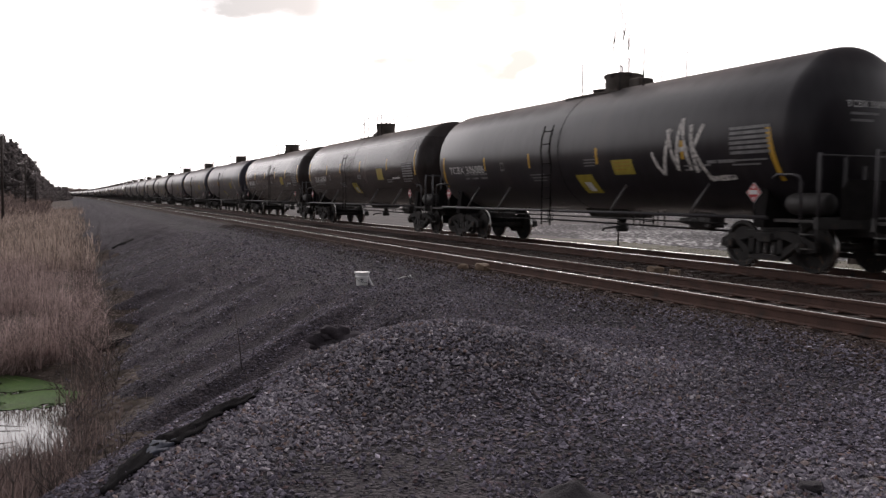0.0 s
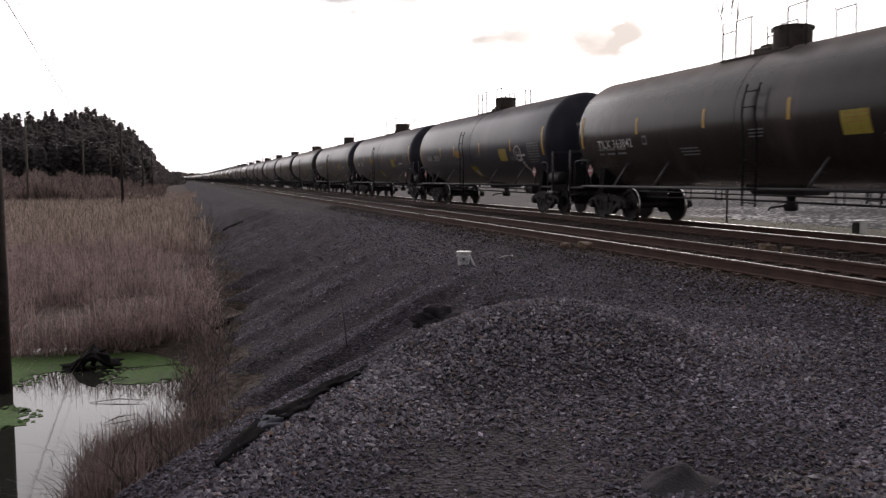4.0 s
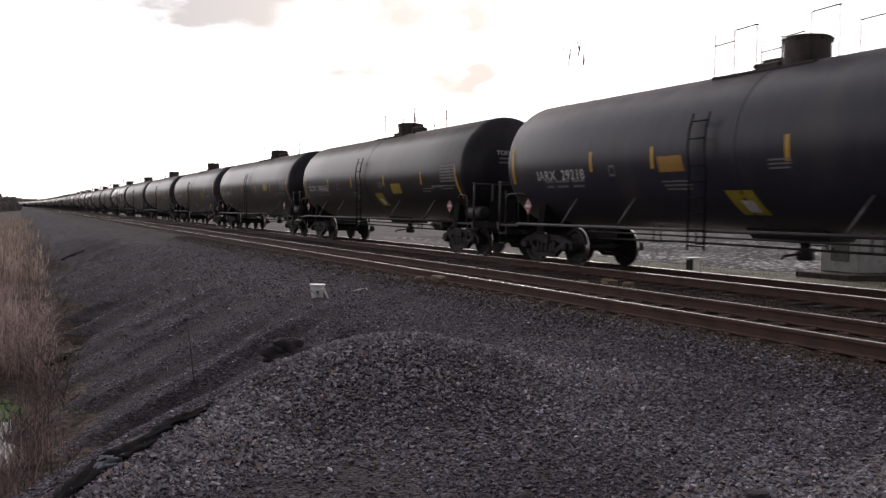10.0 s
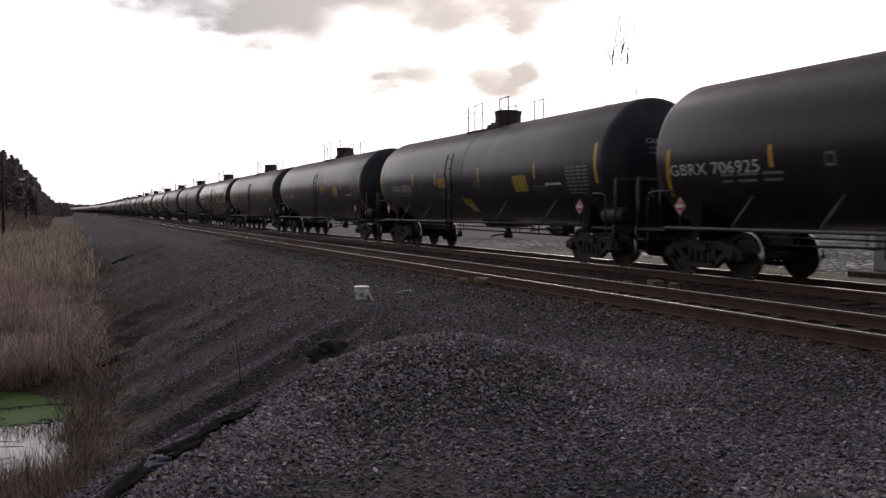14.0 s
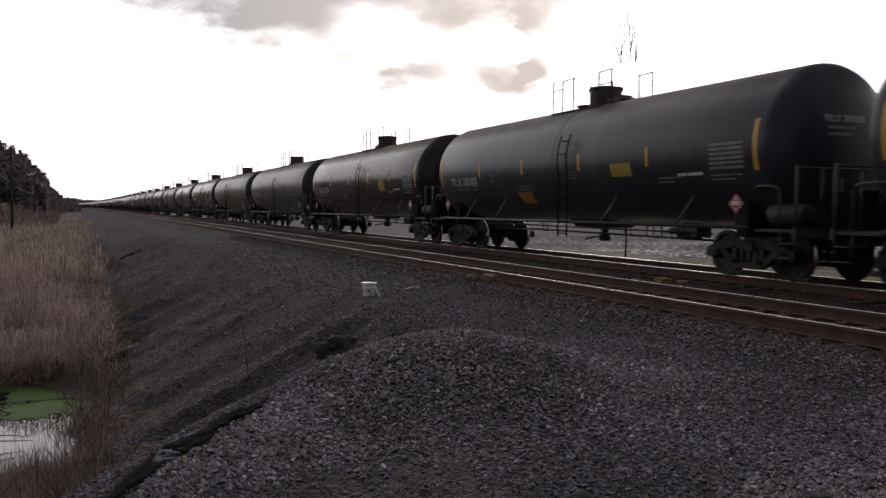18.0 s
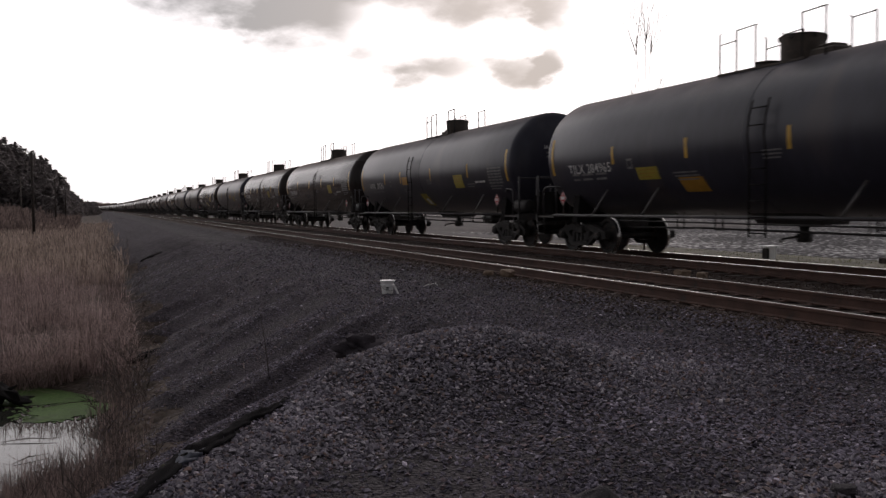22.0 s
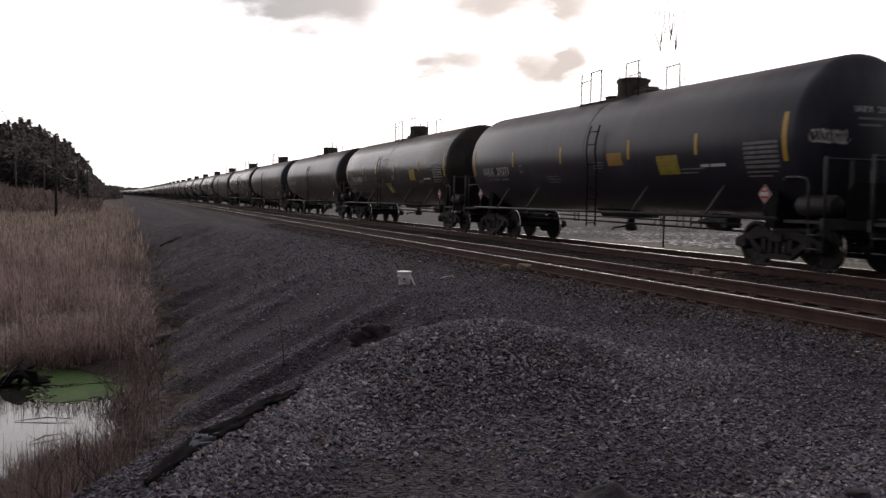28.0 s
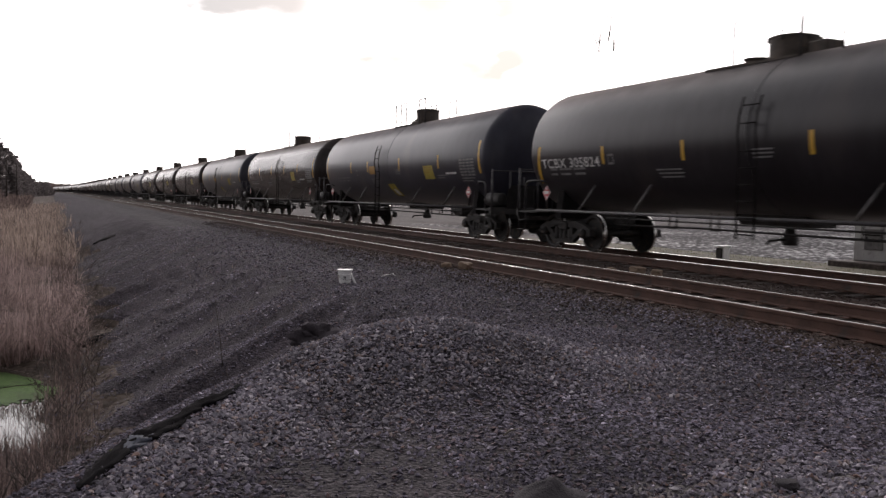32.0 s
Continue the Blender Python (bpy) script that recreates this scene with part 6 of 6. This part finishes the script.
# ---- loose things on the embankment ----
def bucket():
    x, y = 5.16, 16.0
    z = at_ground(x, y)
    root = tagged(new("bucket"), "white plastic bucket standing on the gravel", "bucket")
    root.location, root.scale = (x, y, z - 0.08), (0.86, 0.86, 0.86)
    bm = bmesh.new()
    lathe(bm, [(0.06, 0.0), (0.065, 0.01), (0.14, 0.27), (0.165, 0.275), (0.165, 0.30), (0.15, 0.305), (0.155, 0.36), (0.165, 0.365), (0.165, 0.375), (0.148, 0.375), (0.142, 0.30), (0.12, 0.02)], n=28)
    smooth(part("pail", bm, M_BUCKET, root))
    # Added flat white top that catches skylight; the pail itself has no lid.
    bm = bmesh.new()
    lathe(bm, [(0.172, 0.365), (0.176, 0.375), (0.176, 0.392), (0.168, 0.398), (0.15, 0.392), (0.02, 0.394)], n=28)
    smooth(part("lid", bm, M_BUCKET, root))
    bm = bmesh.new()
    tube(bm, [(-0.17 * math.cos(a), -0.17 * math.sin(a) - 0.01, 0.31 - 0.14 * math.sin(a)) for a in [math.pi * k / 10 for k in range(11)]], 0.005, 6)
    part("bail_handle", bm, M_GALV, root)
    bm = bmesh.new()
    for k, w in enumerate((0.07, 0.05, 0.06)):
        vs = []
        for u, v in ((-w / 2, 0), (w / 2, 0), (w / 2, 0.03), (-w / 2, 0.03)):
            a = -1.9 + u / 0.14
            zz = 0.13 + k * 0.045 + v
            r = 0.092 + zz * 0.222
            vs.append(bm.verts.new((r * math.cos(a), r * math.sin(a), zz)))
        bm.faces.new(vs)
    tagged(part("print", bm, M_CAST, root), kind="stuff")
    slat = bmesh.new()
    box(slat, -0.018, 0.018, -0.01, 0.01, -0.03, 0.2, 0.003)
    ob = tagged(part("wood_slat", slat, M_BUCKET), "pale wooden slat leaning on the bucket", "slat")
    ob.matrix_basis = pose(x + 0.15, y - 0.2, at_ground(x + 0.15, y - 0.2) + 0.0, -14, -22, 0)


bucket()
M_CLOTH = material("dark_geotextile", (0.010, 0.009, 0.010), 0.95, vary=0.4, scale=6, fine=70, bump=0.5, spots=(0.022, 0.019, 0.021), spread=0.6, spec=0.05)
M_BAG = material("grey_torn_cloth", (0.07, 0.061, 0.068), 0.95, vary=0.35, scale=8, fine=60, bump=0.5, spec=0.05)
M_BLUE = material("faded_blue_grey_plastic", (0.055, 0.06, 0.085), 0.6, vary=0.3, scale=8, fine=50, bump=0.3)
M_MOSS = material("olive_moss", (0.05, 0.05, 0.015), 0.95, vary=0.4, scale=12, fine=80, bump=0.8)


def crumpled_roll(name, pts, radii, mat, label, category, seed, n=20):
    """Cloth rolled and crushed along a line on the ground."""
    rng = random.Random(seed)
    bm = bmesh.new()
    path = [Vector((x, y, at_ground(x, y))) for x, y in pts]
    rings = []
    steps_n = 7
    line, rad = [], []
    for (a, b), (r0, r1) in zip(zip(path, path[1:]), zip(radii, radii[1:])):
        for k in range(steps_n):
            f = k / steps_n
            p = a.lerp(b, f)
            line.append(Vector((p.x, p.y, at_ground(p.x, p.y))))
            rad.append(r0 + (r1 - r0) * f)
    line.append(path[-1])
    rad.append(radii[-1])
    for i, p in enumerate(line):
        d = (line[min(i + 1, len(line) - 1)] - line[max(i - 1, 0)]).normalized()
        u = Vector((d.y, -d.x, 0)).normalized()
        ring = []
        for k in range(n):
            a = 2 * math.pi * k / n
            fold = abs(math.sin(2.5 * a + 0.3 * i + 2.2 * noise.noise(Vector((i * 0.22, seed, 1.7)))))
            r = rad[i] * (0.8 + 0.5 * noise.noise(Vector((i * 0.45, seed, 4.1)))) * (0.45 + 0.8 * fold + 0.3 * noise.noise(Vector((i * 0.4, k * 0.5, seed))) + rng.uniform(-0.05, 0.05))
            ring.append(bm.verts.new(p + u * (r * 1.25 * math.cos(a)) + Vector((0, 0, 0.7 * r * math.sin(a) + 0.08 * rad[i]))))
        rings.append(ring)
    for a, b in zip(rings, rings[1:]):
        for k in range(n):
            bm.faces.new((a[k], a[(k + 1) % n], b[(k + 1) % n], b[k])).smooth = True
    bm.faces.new(rings[0][::-1])
    bm.faces.new(rings[-1])
    bmesh.ops.recalc_face_normals(bm, faces=bm.faces)
    return tagged(part(name, bm, mat), label, category)


crumpled_roll("geotextile_roll", [(0.16, 5.3), (0.3, 5.6), (0.43, 5.9), (0.6, 6.1), (0.85, 6.45), (1.02, 6.75), (1.3, 7.05), (1.46, 7.3)], [0.03, 0.075, 0.06, 0.085, 0.055, 0.07, 0.05, 0.02], M_CLOTH, "dark rolled filter cloth half buried along the rock fill", "cloth", 4)
crumpled_roll("plastic_sheet", [(0.4, 5.8), (0.52, 5.98), (0.64, 6.12)], [0.03, 0.08, 0.03], M_BLUE, "crumpled blue-grey plastic caught in the filter cloth", "plastic sheet", 9)
for i, (x, y) in enumerate(((0.62, 6.25), (0.3, 5.75))):
    crumpled_roll("moss_tuft", [(x, y), (x + 0.08, y + 0.1), (x + 0.13, y + 0.2)], [0.02, 0.045, 0.02], M_MOSS, "olive moss growing on the filter cloth", "moss", 20 + i, 8)


def cloth_bag(x, y):
    """A torn bag, slumped open, with deep folds and a dark mouth."""
    bm = bmesh.new()
    bmesh.ops.create_icosphere(bm, subdivisions=4, radius=1.0)
    for v in bm.verts:
        q = v.co.copy()
        k = 0.62 + 0.75 * abs(noise.noise(q * 1.5 + Vector((3, 1, 7)))) + 0.4 * abs(noise.noise(q * 3.1 + Vector((9, 2, 4))))
        k -= 1.7 * max(0.0, q.dot(Vector((-0.6, -0.72, 0.3)).normalized()) - 0.74)
        v.co = Vector((q.x * 0.27, q.y * 0.18, q.z * 0.17)) * k + Vector((0, 0, 0.03 * max(0, -q.x)))
    ob = tagged(part("cloth_bag", bm, M_BAG), "torn dark cloth bag slumped at the edge of the rock heap", "cloth bag")
    ob.location = (x, y, at_ground(x, y) + 0.03)
    smooth(ob, 60)


cloth_bag(2.34, 8.1)


def rod(name, a, b, r, mat, label, category):
    bm = bmesh.new()
    a, b = Vector(a), Vector(b)
    tube(bm, [a, a.lerp(b, 0.5) + Vector((0.01, 0, 0)), b], [r, r * 0.9, r * 0.7], 6)
    return tagged(part(name, bm, mat), label, category)


zb = at_ground(2.2, 12.3)
rod("stake", (2.2, 12.3, zb - 0.1), (2.08, 12.3, zb + 0.95), 0.007, M_TWIG, "thin rusty stake leaning in the slope", "stake")
for x, y, l, a, r, lab in ((0.85, 18.4, 0.9, 35, 0.07, "dark log at the foot of the slope"), (2.4, 46.0, 1.8, 55, 0.08, "long dark log lying on the slope")):
    bm = bmesh.new()
    tube(bm, [(-l / 2, 0, 0), (0, 0.03, 0.02), (l / 2, 0, 0)], [r, r * 0.95, r * 0.75], 9)
    ob = tagged(part("log", bm, M_SOOT), lab, "log")
    ob.matrix_basis = pose(x, y, at_ground(x, y) + r * 0.5, 0, -12, a)
rod("pale_stake", (0.62, 17.6, at_ground(0.62, 17.6) - 0.05), (0.5, 17.6, at_ground(0.5, 17.6) + 0.5), 0.02, M_WOODPOLE, "pale wooden stake at the foot of the slope", "stake")
for i, (x, y, l, a) in enumerate(((6.2, 16.5, 0.45, 40), (6.35, 16.45, 0.3, 75), (6.9, 17.6, 0.6, 10), (2.9, 5.2, 0.16, 20), (4.5, 6.0, 0.25, 60))):
    z = at_ground(x, y) + 0.035
    bm = bmesh.new()
    tube(bm, [(-l / 2, 0, 0), (0, 0.02, 0.015), (l / 2, 0, 0.02)], [0.006, 0.008, 0.004], 6)
    ob = tagged(part("stick", bm, M_BUCKET if i < 2 else M_WOODPOLE), "bleached splinter of wood on the gravel", "stick", "sticks on the gravel")
    ob.matrix_basis = pose(x, y, z, 0, 0, a)


def lump(name, x, y, sx, sy, sz, mat, label, category, seed, z=None, sink=0.2):
    """A rough block of stone or wood."""
    bm = bmesh.new()
    bmesh.ops.create_icosphere(bm, subdivisions=3, radius=1.0)
    for v in bm.verts:
        q = v.co.copy()
        m = max(abs(q.x), abs(q.y), abs(q.z))
        q = q.lerp(q / m, 0.55)
        k = 1 + 0.3 * noise.noise(q * 1.6 + Vector((seed, 0, 0))) + 0.16 * noise.noise(q * 4.2 + Vector((0, seed, 0)))
        v.co = Vector((q.x * sx, q.y * sy, q.z * sz)) * k
    ob = tagged(part(name, bm, mat), label, category)
    ob.matrix_basis = pose(x, y, (at_ground(x, y) if z is None else z) + sz * (1 - sink), 0, 0, seed * 37 % 180)
    return smooth(ob, 40)


M_TAN = material("tan_weathered_timber", (0.24, 0.17, 0.12), 0.85, vary=0.3, scale=5, fine=50, bump=0.5)
lump("timber_block", 7.62, 15.75, 0.16, 0.11, 0.08, M_TAN, "tan broken timber block beside the rail", "timber", 3, -0.17)
lump("timber_block", 7.42, 16.25, 0.10, 0.09, 0.07, M_TAN, "tan broken timber block beside the rail", "timber", 4, -0.2)
for x, y, s, k in ((10.95, 14.55, 0.15, 5), (11.0, 14.0, 0.13, 6), (10.7, 15.1, 0.10, 7)):
    lump("stone_block", x, y, s, s * 0.8, s * 0.62, M_TAN, "brown block lying between the two tracks", "block", k)
M_SLATE = material("dark_earth_clod", (0.036, 0.031, 0.035), 0.95, vary=0.3, scale=10, fine=80, bump=0.8)


def earth_mound(x, y, r, h):
    """A low heap of wet dirt, spilling out into the gravel."""
    bm = bmesh.new()
    rows = []
    for i in range(9):
        f = i / 8
        ring = []
        for k in range(28):
            a = 2 * math.pi * k / 28
            q = Vector((math.cos(a) * f, math.sin(a) * f, 0))
            rr = r * f * (1 + 0.28 * noise.noise(q * 1.4 + Vector((4, 8, 1))))
            px, py = x + rr * math.cos(a), y + 0.75 * rr * math.sin(a)
            z = at_ground(px, py) - 0.012 + h * (1 - f) ** 1.2 * (1 + 0.5 * noise.noise(q * 2.5 + Vector((1, 2, 6)))) + 0.012 * noise.noise(q * 9)
            ring.append(bm.verts.new((px, py, z)))
        rows.append(ring)
    for a, b in zip(rows, rows[1:]):
        for k in range(28):
            bm.faces.new((a[k], b[k], b[(k + 1) % 28], a[(k + 1) % 28])).smooth = True
    bmesh.ops.remove_doubles(bm, verts=bm.verts, dist=0.0005)
    tagged(part("earth_mound", bm, M_SLATE), "low mound of dark damp earth spilled on the gravel", "earth mound")


earth_mound(2.55, 4.12, 0.30, 0.12)
lump("earth_clod", 3.95, 3.75, 0.07, 0.06, 0.04, M_SLATE, "small dark stone on the sandy ground", "stone", 9, sink=0.5)

# ---- beyond the tracks ----
def shore_things():
    # white capped post
    x, y = 20.3, 22.4
    root = tagged(new("marker_post"), "short white marker post with a dark face by the shore", "post")
    root.location = (x, y, at_ground(x, y))
    bm = bmesh.new()
    box(bm, -0.14, 0.14, -0.14, 0.14, -0.1, 0.40, 0.02)
    part("post", bm, M_BUCKET, root)
    bm = bmesh.new()
    box(bm, -0.28, 0.2, -0.17, 0.17, 0.40, 0.44, 0.01)
    part("cap", bm, M_BUCKET, root)
    bm = bmesh.new()
    box(bm, -0.20, -0.145, -0.13, 0.13, 0.02, 0.36, 0.01)
    part("dark_face", bm, M_FRAME, root)
    # equipment cabinet on its plinth
    x, y = 23.4, 18.6
    z = at_ground(x, y)
    root = tagged(new("equipment_cabinet"), "grey metal equipment cabinet on a dark timber plinth", "cabinet")
    root.location = (x, y, z)
    bm = bmesh.new()
    box(bm, -1.5, 1.3, -1.0, 1.0, -0.1, 0.26, 0.03)
    part("plinth", bm, M_TIE, root)
    bm = bmesh.new()
    box(bm, -0.75, 1.0, -0.7, 0.7, 0.26, 1.75, 0.03)
    body = part("body", bm, M_CONC, root)
    bm = bmesh.new()
    box(bm, -0.82, 1.07, -0.77, 0.77, 1.75, 1.82, 0.01)
    part("roof", bm, M_CONC, root)
    bm = bmesh.new()
    box(bm, -0.775, -0.752, -0.35, 0.3, 0.62, 1.25, 0.01)
    door = part("door", bm, M_GALV, root)
    bm = bmesh.new()
    box(bm, -0.80, -0.776, 0.18, 0.24, 0.9, 1.02, 0.005)
    part("handle", bm, M_FRAME, door)
    # pale board on legs
    x, y = 25.2, 18.0
    z = at_ground(x, y)
    root = tagged(new("board_fence"), "pale board panel on dark legs at the water's edge", "panel")
    root.location = (x, y, z)
    bm = bmesh.new()
    box(bm, -0.05, 0.05, -3.2, 1.0, 0.2, 1.2, 0.01)
    part("panel", bm, M_BUCKET, root)
    for yy in (-3.0, -2.0, -1.0, 0.0, 0.55, 0.8):
        bm = bmesh.new()
        box(bm, 0.06, 0.14, yy - 0.05, yy + 0.05, -0.3, 1.3, 0.01)
        part("leg", bm, M_TIE, root)


shore_things()

# ---- what moves ----
def motions():
    times = [i * 2.0 for i in range(17)]
    for car, y, style, mark in TRAIN:
        rows = []
        for t in times:
            at = y - travelled(t)
            turn = math.degrees(math.atan(6.8e-5 * max(at - 300.0, 0.0)))
            rows.append((t, pose(FAR_X + float(bend(at)), at, 0, 0, 0, turn)))
        walk(car, rows)
    # the wheels roll: one turn for each circumference travelled
    ticks = list(range(0, 720, 2)) + list(range(720, 961))
    first = {}
    for w in [o for o in scene.objects if o.name.startswith("wheelset")]:
        c = round(w.location.y, 2)
        if c not in first:
            walk(w, [(i / FPS, pose(0, c, 0.457) @ Matrix.Rotation(travelled(i / FPS) / 0.457, 4, "X")) for i in ticks])
            first[c] = w.animation_data
        else:
            w.rotation_mode = "QUATERNION"
            a = w.animation_data_create()
            a.action = first[c].action
            a.action_slot = first[c].action_slot


motions()
